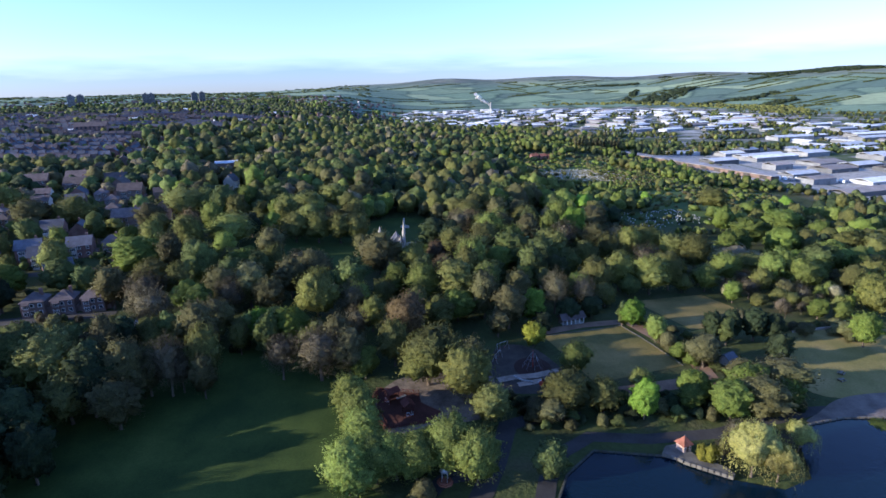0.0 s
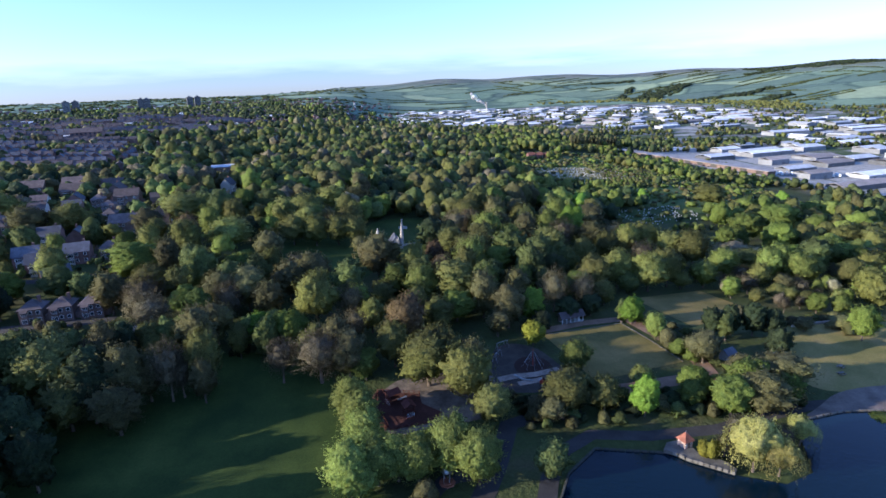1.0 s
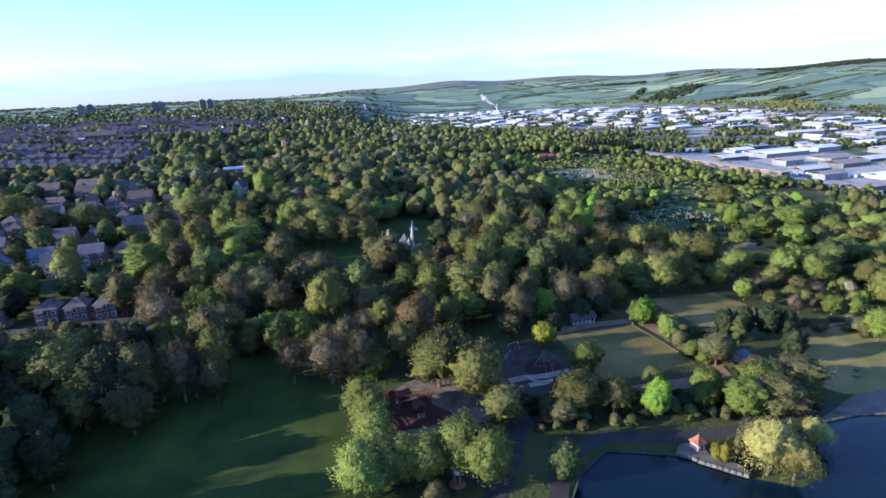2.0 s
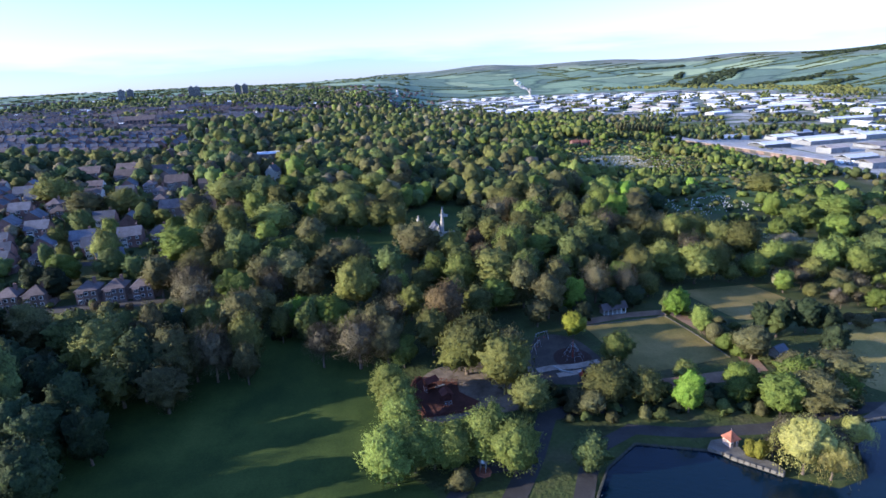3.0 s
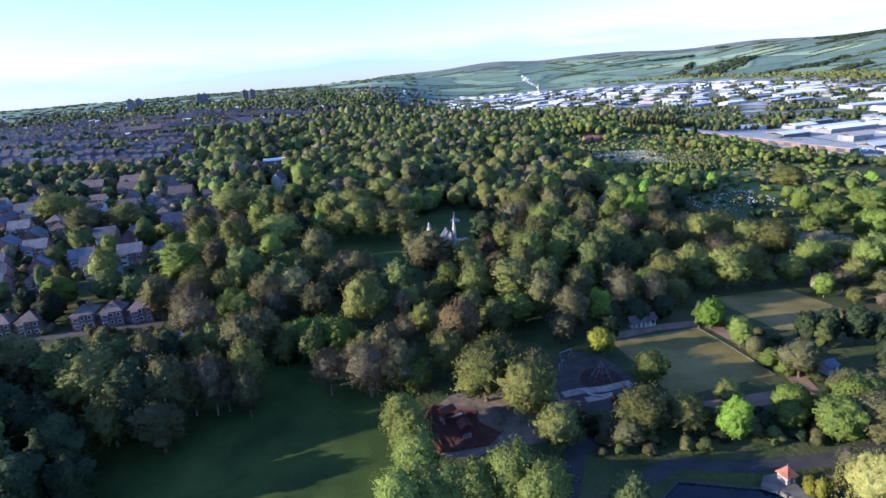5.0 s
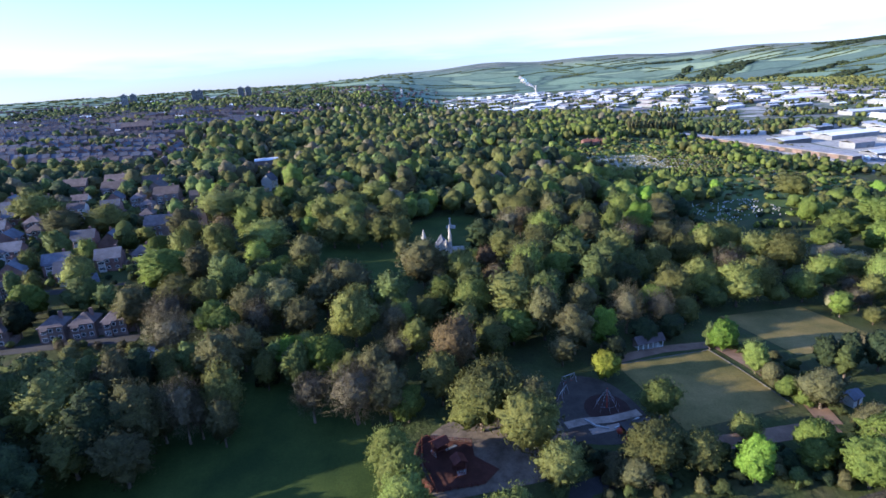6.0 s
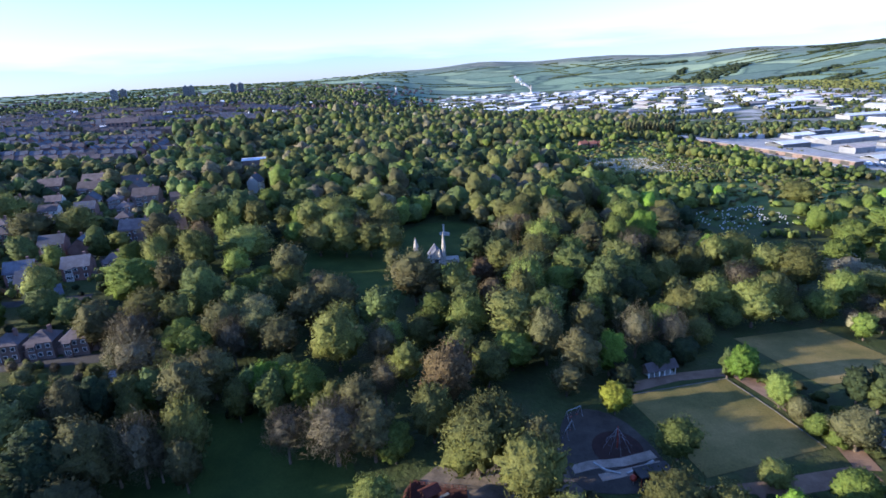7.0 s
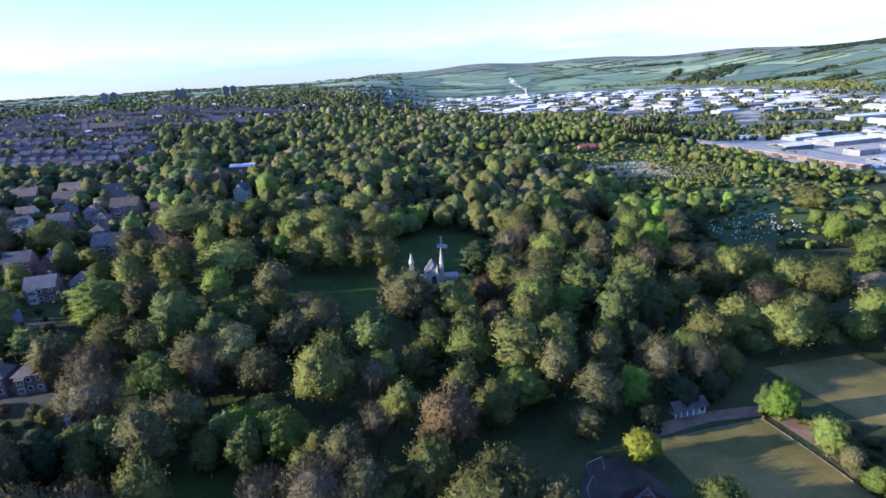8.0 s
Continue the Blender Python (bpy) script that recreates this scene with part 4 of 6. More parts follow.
house("bungalow", -153.5, 183.0, 25, 11, 8, 2.8, 2.6, BRICK_BROWN, TILE_RED, False, "low bungalow with an orange-red tiled roof beside the park", "houses by the park", bays=False)
house("garden_shed", -99, 200.5, 15, 5.5, 4, 2.2, 0.9, RENDER_WALL, SHED_GREY, False, "small pale garden building among the trees", "houses by the park", bays=False)

# garden streets between the park and the terraces
lots = random.Random(21)
for row in range(10):
    for col in range(9):
        hy = 232 + row * 25 + lots.uniform(-4, 4)
        hx = -0.47 * hy - 12 - col * 17.5 + lots.uniform(-3, 3)
        hy += (hx + 150) * 0.24
        if hx < -0.84 * hy - 10 or hy < 238 or any((hx - a) ** 2 + (hy - c) ** 2 < (r + 6) ** 2 for a, c, r in house_spots) or not free_at(hx, hy, 1.0) or lots.random() < 0.12 or math.hypot(hx, hy) > 475:
            continue
        if col % 3 == 0:
            house("villa", hx, hy, 13, 7.6, 8.0, 5.2, 2.9, BRICK_BROWN, TILE, True)
        elif col % 3 == 1:
            house("gabled", hx, hy, 16 + 90 * (row % 2), 10.5, 8.5, 5.8, 3.6, BRICK, SLATE, False)
        else:
            house("cream", hx, hy, 14, 9.5, 8.0, 5.6, 3.0, RENDER_WALL, TILE, False, "cream-rendered house with a brown tiled roof", "houses on the hill")

# terraces climbing the hill
for row in range(11):
    y0 = 500 + row * 27
    for i in range(30):
        hx = -270 - row * 9 - i * 10.2 + (row % 3) * 5
        hy = y0 - i * 2.9 + noise.noise((hx / 90, row, 0)) * 2
        if noise.noise((hx / 62, hy / 48, 9)) > 0.08 or math.hypot(hx, hy) < 600:
            continue
        if hx < -250 - row * 8 - 0.35 * max(0, 640 - hy) and hx > -0.8 * hy - 20:
            house("terrace" + "abc"[row % 3], hx, hy, 106 if row % 3 == 1 else 16, 8.0 if row % 3 == 1 else 9.6, 7.6, 5.4, 2.9, BRICK if row % 3 else BRICK_BROWN, SLATE if row % 3 < 2 else TILE, False,
                  "plain brick terraced house with a slate roof", "terraced houses", bays=False)

# ---- the mansion with its towers ----
def turret(x, y, w, z, tip, parent):
    t = part("turret", box(x - w / 2, x + w / 2, y - w / 2, y + w / 2, -1, z, 0.08), PALE_ASHLAR, parent)
    bm = bmesh.new()
    bmesh.ops.create_cone(bm, segments=8, radius1=w * 0.66, radius2=0.05, depth=tip, matrix=Matrix.Translation((x, y, z + tip / 2)))
    part("spire", bm, PALE_ASHLAR, t)
    return t


PALE_ASHLAR = surface("pale_ashlar", (0.34, 0.312, 0.28), 0.8, 2, 0.25, 0.2)
mansion = thing("mansion", -10.5, 298, 6, label="pale stone gothic mansion with a steep gable and slender spires", category="mansion")
nave = gable_walls(10, 6.2, 5.2, 4.0)
bmesh.ops.rotate(nave, verts=nave.verts, cent=(0, 0, 0), matrix=Matrix.Rotation(radians(90), 3, "Z"))
part("wall", nave, PALE_ASHLAR, mansion)
nave = gable_roof(9.6, 6.2, 5.22, 4.0, 0.3)
bmesh.ops.rotate(nave, verts=nave.verts, cent=(0, 0, 0), matrix=Matrix.Rotation(radians(90), 3, "Z"))
part("roof", nave, SLATE, mansion)
for x0, x1, h in ((3.2, 10.2, 3.0), (-9.0, -3.2, 3.0)):
    wing = part("wing", box(x0, x1, -3.4, 2.0, -1, h, 0.05), PALE_ASHLAR, mansion, "low pale stone wing")
    part("parapet", box(x0 - 0.1, x1 + 0.1, -3.6, 2.1, h + 0.01, h + 0.5, 0.05), PALE_ASHLAR, wing)
    for k in range(3):
        cx = x0 + (x1 - x0) * (k + 0.5) / 3
        part("window", box(cx - 0.4, cx + 0.4, -3.5, -3.39, 0.7, 2.2), GLASS, wing, "tall dark window")
part("window", box(-0.9, 0.9, -5.12, -4.99, 1.0, 4.6), GLASS, mansion, "tall dark gable window")
turret(3.4, -4.2, 1.5, 9.5, 7.5, mansion)
turret(1.4, -5.4, 0.8, 7.2, 2.2, mansion)
turret(-3.3, -5.0, 0.9, 5.8, 2.0, mansion)
turret(-8.6, 0.0, 1.9, 9.4, 4.2, mansion)
house_spots.append((-10, 298, 12))

# ---- the valley's sheds ----
first_shed = {}


def shed(x, y, rot, w, d, h, roof, label="large low shed with a white metal roof"):
    key = (w, d, h, roof.name)
    house_spots.append((x, y, max(w, d) / 2))
    if key in first_shed:
        return copy_thing(first_shed[key], pose(x, y, ground_z(x, y), 0, 0, rot))
    root = thing("shed", x, y, rot, label=label, category="warehouse", group="valley sheds")
    part("wall", box(-w / 2, w / 2, -d / 2, d / 2, -2, h), SHED_PALE if roof is SHED_WHITE else SHED_WALL, root)
    bays = max(1, round(d / 28))
    for i in range(bays):
        bm = gable_roof(w, d / bays - 0.8, h + 0.05, min(2.6, d / bays * 0.13), 0.3, 0.3)
        bmesh.ops.translate(bm, verts=bm.verts, vec=(0, -d / 2 + d / bays * (i + 0.5), 0))
        part("roof", bm, roof, root)
    for i in range(2):
        cx = -w / 2 + w * (i + 0.35) / 2
        part("door", box(cx - 2.0, cx + 2.0, -d / 2 - 0.1, -d / 2 - 0.01, -1, h * 0.5), SHED_WALL, root, "grey roller door")
    first_shed[key] = root
    return root


pick = random.Random(4)
YARD = turned(540, 730, 330, 420, 14.6)
SIZES = [(40, 20, 5), (62, 26, 6), (30, 16, 4.5), (84, 34, 7), (46, 14, 5), (24, 12, 4.5), (34, 16, 4), (52, 30, 7), (70, 44, 6), (70, 16, 5)]
for row in range(27):
    for col in range(37):
        u, v = 470 + row * 70 * (1 + row * 0.016), -1256 + col * 76
        x, y = 250 + u * 0.36 + v * 0.86 + pick.uniform(-14, 14), 700 + u * 0.93 - v * 0.36 + pick.uniform(-10, 10)
        d = math.hypot(x, y)
        az = math.degrees(math.atan2(x, y))
        if ground_z(x, y) > -24.5 or (d < 1560 and az < 33) or d < 1060 or inside(YARD, x, y) or d > 3000 - 1150 * ease(18, 40, az) or az < -1.0 - (d - 1900) / 500 or az > 42 or pick.random() < 0.06 or y < 0:
            continue
        w, dd, h = pick.choice(SIZES)
        shed(x, y, 16 + (90 if pick.random() < 0.45 else 0) + 14 * noise.noise((x / 260, y / 260, 2)), w, dd, h, pick.choice((SHED_WHITE, SHED_WHITE, SHED_GREY, SHED_GREY, SHED_WHITE, SHED_BROWN)))

# ---- more park trees between, in the wooded parts ----
def built_near(x, y, r):
    return any((x - hx) ** 2 + (y - hy) ** 2 < (hr + r) ** 2 for hx, hy, hr in house_spots)


def open_ground(x, y, r=0.0):
    """Lawns, water, greens and courts stay free of trees."""
    if inside(LAKE, x, y) or inside(TOWER_LAWN, x, y) or inside(turned(61.5, 176.7, 42, 40, -74.2), x, y):
        return True
    return inside(MEADOW, x, y) or inside(GREENS[1], x, y)


def wooded(x, y):
    if y < 186:
        return x < -106
    if x > 34 and y < 222 + max(0, (x - 90)) * 0.15:
        return False
    if x > 34 and y < 222:
        return False
    return True


fill = random.Random(11)
SIGHT = [turned(150, 345, 80, 56, 25), turned(160, 520, 130, 90, 10), turned(-127, 412, 26, 52, 17), turned(-165, 520, 34, 76, 17), turned(-205, 388, 62, 44, 26)]   # low growth before cemeteries and villas


def rise_and_fall(x, y):
    """The wood grows in stands: tall ones, low ones and gaps."""
    return 0.65 * noise.noise((x / 26, y / 30, 3.3)) + 0.55 * noise.noise((x / 74, y / 74, 8.8))


MIX = ["dark", "bare", "mid", "oval_green", "mid", "leafy", "tall_green", "leafy", "olive", "silver", "olive", "tall", "tan", "tall", "tan", "bare", "copper"]   # neighbours in the list grow together


def of_stand(kinds, x, y):
    """Trees of a kind grow in company."""
    k = 0.5 + 0.85 * noise.noise((x / 42, y / 42, 12.5)) + fill.uniform(-0.16, 0.16)
    return kinds[int(min(0.999, max(0.0, k)) * len(kinds))]


WEST_MIX = ["dark", "dark", "dark", "mid", "bare"]
EAST_MIX = ["leafy", "olive", "bare", "silver", "leafy", "silver", "fresh", "leafy", "silver", "pale", "olive"]
for _ in range(5200):
    x, y = fill.uniform(-185, 215), fill.uniform(80, 352)
    r = fill.uniform(4.6, 9.0)
    if x < (-100 if y < 216 else -116) and y > 184 and (y < 216 or fill.random() < 0.93):
        continue
    if not wooded(x, y) or open_ground(x, y) or not free_at(x, y, r) or built_near(x, y, r * 0.7) or abs(x) > 0.86 * y + 70:
        continue
    stand = rise_and_fall(x, y)
    if y > 196 and stand < -0.24 or inside(SIGHT[0], x, y):
        continue
    # unseen trees beyond the left edge are raised to 30 m for shade
    cap = 3.5 + (297 - y) * 0.21 if -28 < x < 16 and 225 < y < 297 else 4.0 + (288 - y) * 0.28 if -86 < x <= -28 and 222 < y < 288 else 30 if y < 165 else 15 if x < -88 and 180 < y < 235 else 22
    plant(of_stand(MIX, x, y) if -92 < x < 80 or x <= 80 and y >= 172 else fill.choice(EAST_MIX if x >= 80 else WEST_MIX), x, y, min(cap, 30 if 122 < y < 165 and x < -0.8 * y - 6 else 20 + 3 * fill.random() if y < 150 else 12 + 2 * fill.random() if y < 195 else r * 2 * fill.uniform(1.0, 1.5) * (1.08 + 0.75 * stand) * (0.72 if x > 90 else 1.0)), min(2.2 * cap, 2 * r * (1.05 + 0.25 * stand)), "woodland trees")

# a tall wood out of view, added west of the lawn to shade it
for _ in range(420):
    x, y = fill.uniform(-190, -96), fill.uniform(50, 178)
    r = fill.uniform(5.5, 8.0)
    if x < -0.8 * y - 4 and free_at(x, y, r * 0.7):
        plant(fill.choice(["mid", "olive", "tall"]), x, y, fill.uniform(26, 31), 2 * r, "woodland trees")

# light young trees between the greens and the cemetery
for _ in range(260):
    x, y = fill.uniform(112, 185), fill.uniform(198, 240)
    r = fill.uniform(2.6, 4.4)
    if not inside(turned(108, 212, 40, 42, -74.2), x, y) and free_at(x, y, r * 1.2):
        plant(fill.choice(["bare", "silver", "pale", "leafy", "olive", "bare"]), x, y, r * fill.uniform(2.0, 2.6), 2 * r, "young trees")

# gardens between the houses and the park
for _ in range(60):
    x, y = fill.uniform(-136, -104), fill.uniform(184, 203)
    r = fill.uniform(1.8, 3.2)
    if free_at(x, y, r) and not built_near(x, y, r * 0.5):
        plant(fill.choice(["tan", "olive", "bare", "mid"]), x, y, r * 2.2, 2 * r, "garden trees")

# hedges and small bushes in the gardens of the near streets
garden_bushes = []
for _ in range(1500):
    x, y = fill.uniform(-330, -112), fill.uniform(204, 430)
    r = fill.uniform(1.0, 2.4)
    if x < -0.47 * y - 2 and x > -0.9 * y - 20 and free_at(x, y, r * 0.9) and not built_near(x, y, -0.6):
        garden_bushes.append((x, y, r * fill.uniform(1.3, 2.4), 2.1 * r))

# the lawn's far edge, where crowns hang over the grass
for _ in range(900):
    x, y = fill.uniform(-108, -20), fill.uniform(160, 196)
    r = fill.uniform(3.6, 5.4)
    if edge_distance(MEADOW, x, y) < 5 and (y > 166 or x < -90) and free_at(x, y, r * 0.8):
        plant(fill.choice(["mid", "olive", "tan", "dark", "bare", "tall"]), x, y, min(17, r * fill.uniform(2.8, 3.6)), 2 * r, "woodland trees")

# ---- the woods farther off, too many to count ----
def far_tree(level, sprays):
    """One small crown 1 m high and wide: rounded boughs, with leaf sprays that break the outline."""
    lumps, body = crown_lumps("broad", 16)
    lumps = [(c * np.array((1.12, 1.12, 1.0)), r * 1.15) for c, r in lumps]
    verts, faces, lean = crown_core(lumps, body, 1.0, level)
    d = unit(rng.normal(size=(sprays, 3)) + np.array((0, 0, 0.35)))
    p, n, _ = crown_surface(lumps, body, d)
    p = p + d * rng.uniform(-0.01, 0.03, size=(sprays, 1))
    side = unit(np.cross(n + rng.normal(size=n.shape) * 0.4, rng.normal(size=n.shape)))
    u, v = side * rng.uniform(0.03, 0.055, size=(sprays, 1)), unit(np.cross(n, side)) * rng.uniform(0.03, 0.055, size=(sprays, 1))
    base = len(verts)
    verts = np.concatenate([verts, np.stack([p - u, p - v, p + u, p + v], axis=1).reshape(-1, 3)])
    faces = faces + [tuple(base + 4 * i + k for k in range(4)) for i in range(sprays)]
    lean = np.concatenate([lean, np.repeat(n, 4, axis=0)])
    base = len(verts)
    verts = np.concatenate([verts, [(0.025, 0, -0.1), (-0.02, 0.02, -0.1), (-0.02, -0.02, -0.1), (0, 0, 0.5)]])
    faces += [(base, base + 1, base + 3), (base + 1, base + 2, base + 3), (base + 2, base, base + 3)]
    return verts, faces, np.concatenate([lean, [(0, -1, 0.2)] * 4])


def hedge_clump():
    """A low uneven clump of hedge or far copse."""
    v = np.array((0, 0, 0.4)) + ICO_V * np.array((0.5, 0.5, 0.5)) * (1 + 0.25 * rng.normal(size=(len(ICO_V), 1)).clip(-1, 1))
    return v, list(ICO_F), ICO_V


HEDGE = [hedge_clump() for _ in range(7)]
FAR = [far_tree(3, 90) for _ in range(12)]
DISTANT = [far_tree(2, 30) for _ in range(9)]
FARTHEST = [far_tree(2, 4) for _ in range(9)]


def far_wood(name, spots, mat, label, shapes=None):
    """Many small trees joined: (x, y, height, width)."""
    verts, faces, lean, base = [], [], [], 0
    for k, (x, y, h, w) in enumerate(spots):
        tv, tf, rn = (shapes or FAR)[k % len(shapes or FAR)]
        a = k * 2.399
        c, s = math.cos(a) * w, math.sin(a) * w
        verts.append(np.stack([x + tv[:, 0] * c - tv[:, 1] * s, y + tv[:, 0] * s + tv[:, 1] * c, ground_z(x, y) - 0.3 + tv[:, 2] * h], axis=1))
        faces += [tuple(i + base for i in f) for f in tf]
        lean.append(np.stack([rn[:, 0] * math.cos(a) - rn[:, 1] * math.sin(a), rn[:, 0] * math.sin(a) + rn[:, 1] * math.cos(a), rn[:, 2]], axis=1))
        base += len(tv)
    if spots:
        me = mesh_of(name, np.concatenate(verts).tolist(), faces, mat, smooth=True)
        tagged(new(name, soft_shaded(me, np.concatenate(lean))), label, "woodland", kind="stuff")


CEMETERY = [turned(172, 395, 66, 40, 25), turned(167, 600, 112, 84, 10), turned(255, 560, 60, 90, 10)]
CLEAR = [turned(168, 388, 78, 58, 25), turned(167, 590, 118, 110, 10), turned(255, 560, 60, 90, 10), turned(75, 364, 16, 60, -18)]
DEPOT = turned(366, 783, 66, 310, 14.6)
DEPOT_SIDE = turned(310, 760, 140, 420, 14.6)
def belt(x, y):
    """The belt of trees between the depot and the estate."""
    return 900 < math.hypot(x, y) < 1560 and math.degrees(math.atan2(x, y)) < 33


woods = {k: [] for k in ("mid", "olive", "tan", "dark", "twig", "silver", "leafy", "fresh")}
cells = {}


def crowd(x, y, r, reach=0.72):
    """Whether another far tree stands too near."""
    i, j = int(x // 16), int(y // 16)
    for a in (i - 1, i, i + 1):
        for b in (j - 1, j, j + 1):
            for px, py, pr in cells.get((a, b), ()):
                if (x - px) ** 2 + (y - py) ** 2 < (reach * (r + pr)) ** 2:
                    return True
    cells.setdefault((i, j), []).append((x, y, r))
    return False


for px, py, pr in planted:
    cells.setdefault((int(px // 16), int(py // 16)), []).append((px, py, pr))


def town(x, y):
    """How built-up the ground is, 0 to 1."""
    if y <= 0:
        return 0
    d = math.hypot(x, y)
    az = math.degrees(math.atan2(x, y)) + 3.5 * noise.noise((x / 110, y / 110, 6.1))
    edge_az = -24.5 + 9 * ease(850, 1150, d) + 9 * ease(1150, 1500, d)
    return ease(edge_az + 2, edge_az - 2, az) * ease(190, 230, y) * ease(2300, 1500, y)


def grove(x, y):
    """Tree-filled blocks among the streets."""
    if 462 + 0.1 * (x + 300) < math.hypot(x, y) < 600:
        return 1.0
    return noise.noise((x / 62, y / 48, 9.0)) + 0.35 * noise.noise((x / 21, y / 21, 4.0))


# ---- town roofs on the far hill, past counting ----
def far_roofs(name, spots, wall, roof, label):
    verts, faces, index = [], [], []
    for x, y, rot, w, d, h, rise in spots:
        c, s, z = math.cos(radians(rot)), math.sin(radians(rot)), ground_z(x, y)
        base = len(verts)
        for u, v, q in ((-w, -d, -2), (w, -d, -2), (w, d, -2), (-w, d, -2), (-w, -d, h), (w, -d, h), (w, d, h), (-w, d, h), (-w, 0, h + rise), (w, 0, h + rise)):
            verts.append((x + u * c / 2 - v * s / 2, y + u * s / 2 + v * c / 2, z + q))
        quads = [((0, 1, 5, 4), 0), ((2, 3, 7, 6), 0), ((3, 0, 4, 8, 7), 0), ((1, 2, 6, 9, 5), 0), ((4, 5, 9, 8), 1), ((6, 7, 8, 9), 1)]
        # chimney stack on the ridge
        stack = len(verts) - base
        for u, v in ((-0.5, -0.4), (0.5, -0.4), (0.5, 0.4), (-0.5, 0.4)):
            for q in (h + rise - 0.6, h + rise + 1.2):
                uu = w * 0.42 + u
                verts.append((x + uu * c - v * s, y + uu * s + v * c, z + q))
        for k in range(4):
            m = (k + 1) % 4
            quads.append(((stack + 2 * k, stack + 2 * m, stack + 2 * m + 1, stack + 2 * k + 1), 0))
        quads.append(((stack + 1, stack + 3, stack + 5, stack + 7), 0))
        for f, m in quads:
            faces.append(tuple(i + base for i in f))
            index.append(m)
    tagged(new(name, mesh_of(name, verts, faces, [wall, roof], index)), label, "houses", kind="stuff")


roofs = {"slate": [], "tile": [], "pale": []}
for hx, hy, hr in house_spots:
    cells.setdefault((int(hx // 16), int(hy // 16)), []).append((hx, hy, hr * 0.6))
# streets of terraces run across the hill in blocks
for block in range(150):
    az, d = radians(fill.uniform(-43, -13)), 430 + 1700 * fill.random()
    bx, by = math.sin(az) * d, math.cos(az) * d
    if town(bx, by) < 0.25:
        continue
    rot = fill.choice((14, 17, 20, 105)) + fill.uniform(-3, 3)
    c, s = math.cos(radians(rot)), math.sin(radians(rot))
    kind = "slate" if fill.random() < 0.6 else "tile"
    for row in range(fill.randint(2, 5)):
        for i in range(fill.randint(6, 12)):
            u, v = (i - 5) * 9.4, row * 27
            x, y = bx + u * c - v * s, by + u * s + v * c
            if town(x, y) < 0.15 or grove(x, y) > 0.16 or built_near(x, y, 6) or crowd(x, y, 5.0):
                continue
            roofs[kind].append((x, y, rot, 9.0, 7.6, fill.uniform(5.0, 5.8), fill.uniform(2.6, 3.2)))
for _ in range(3600):
    az, d = radians(fill.uniform(-43, 3)), fill.uniform(420, 3300)
    x, y = math.sin(az) * d, math.cos(az) * d
    dense = 0.8 * town(x, y) * (grove(x, y) < 0.12) if y < 1500 else ease(0, -20, math.degrees(az)) * 0.25
    dense = max(dense, 0.35 * ease(800, 1100, d) * ease(2, -8, math.degrees(az)))
    if fill.random() > dense or built_near(x, y, 7) or crowd(x, y, 6.5):
        continue
    kind = "pale" if fill.random() < 0.06 else "slate" if fill.random() < 0.6 else "tile"
    big = kind == "pale" and fill.random() < 0.4
    roofs[kind].append((x, y, 20 + 90 * (noise.noise((x / 130, y / 130, 5)) > 0) + fill.uniform(-6, 6), fill.uniform(8, 14) * (2 if big else 1), fill.uniform(7, 9) * (1.6 if big else 1), fill.uniform(5, 6.5), 1.0 if big else fill.uniform(2.4, 3.4)))
far_roofs("town_houses", roofs["slate"], BRICK, SLATE, "distant slate-roofed brick houses on the hill")
far_roofs("town_houses", roofs["tile"], BRICK_BROWN, TILE, "distant brown-roofed houses on the hill")
far_roofs("town_houses", roofs["pale"], RENDER_WALL, SHED_WHITE, "distant pale-roofed buildings on the hill")


# gardens and street trees of the town
for _ in range(9000):
    d = 300 + 1900 * fill.random() ** 1.3
    az = radians(fill.uniform(-44, 0))
    x, y = math.sin(az) * d, math.cos(az) * d
    if town(x, y) < 0.2 or y < 352 and x > -175 or (d < 700 and built_near(x, y, 1.0)):
        continue
    g = grove(x, y)
    r = fill.uniform(4.5, 8.0) if g > 0.9 else fill.uniform(3.6, 6.5) if g > 0.12 else fill.uniform(1.8, 3.6)
    if (g < 0.1 and fill.random() < 0.35) or crowd(x, y, r, 0.62 if g > 0.12 else 0.5):
        continue
    woods[fill.choice(("mid", "dark", "mid", "dark", "olive", "tan", "twig"))].append((x, y, r * fill.uniform(1.6, 2.3), 2.2 * r))

# wooded ridges behind the terraces, up to the skyline
for _ in range(5200):
    d = fill.uniform(1480, 2350)
    az = radians(fill.uniform(-44, -6))
    x, y = math.sin(az) * d, math.cos(az) * d
    ridge = noise.noise((d / 150 + math.degrees(az) / 9, math.degrees(az) / 14, 6.1))
    r = fill.uniform(5.0, 8.5)
    if ridge < -0.08 or crowd(x, y, r, 0.6):
        continue
    woods[fill.choice(("mid", "dark", "dark", "olive", "mid"))].append((x, y, r * fill.uniform(1.6, 2.2), 2.3 * r))

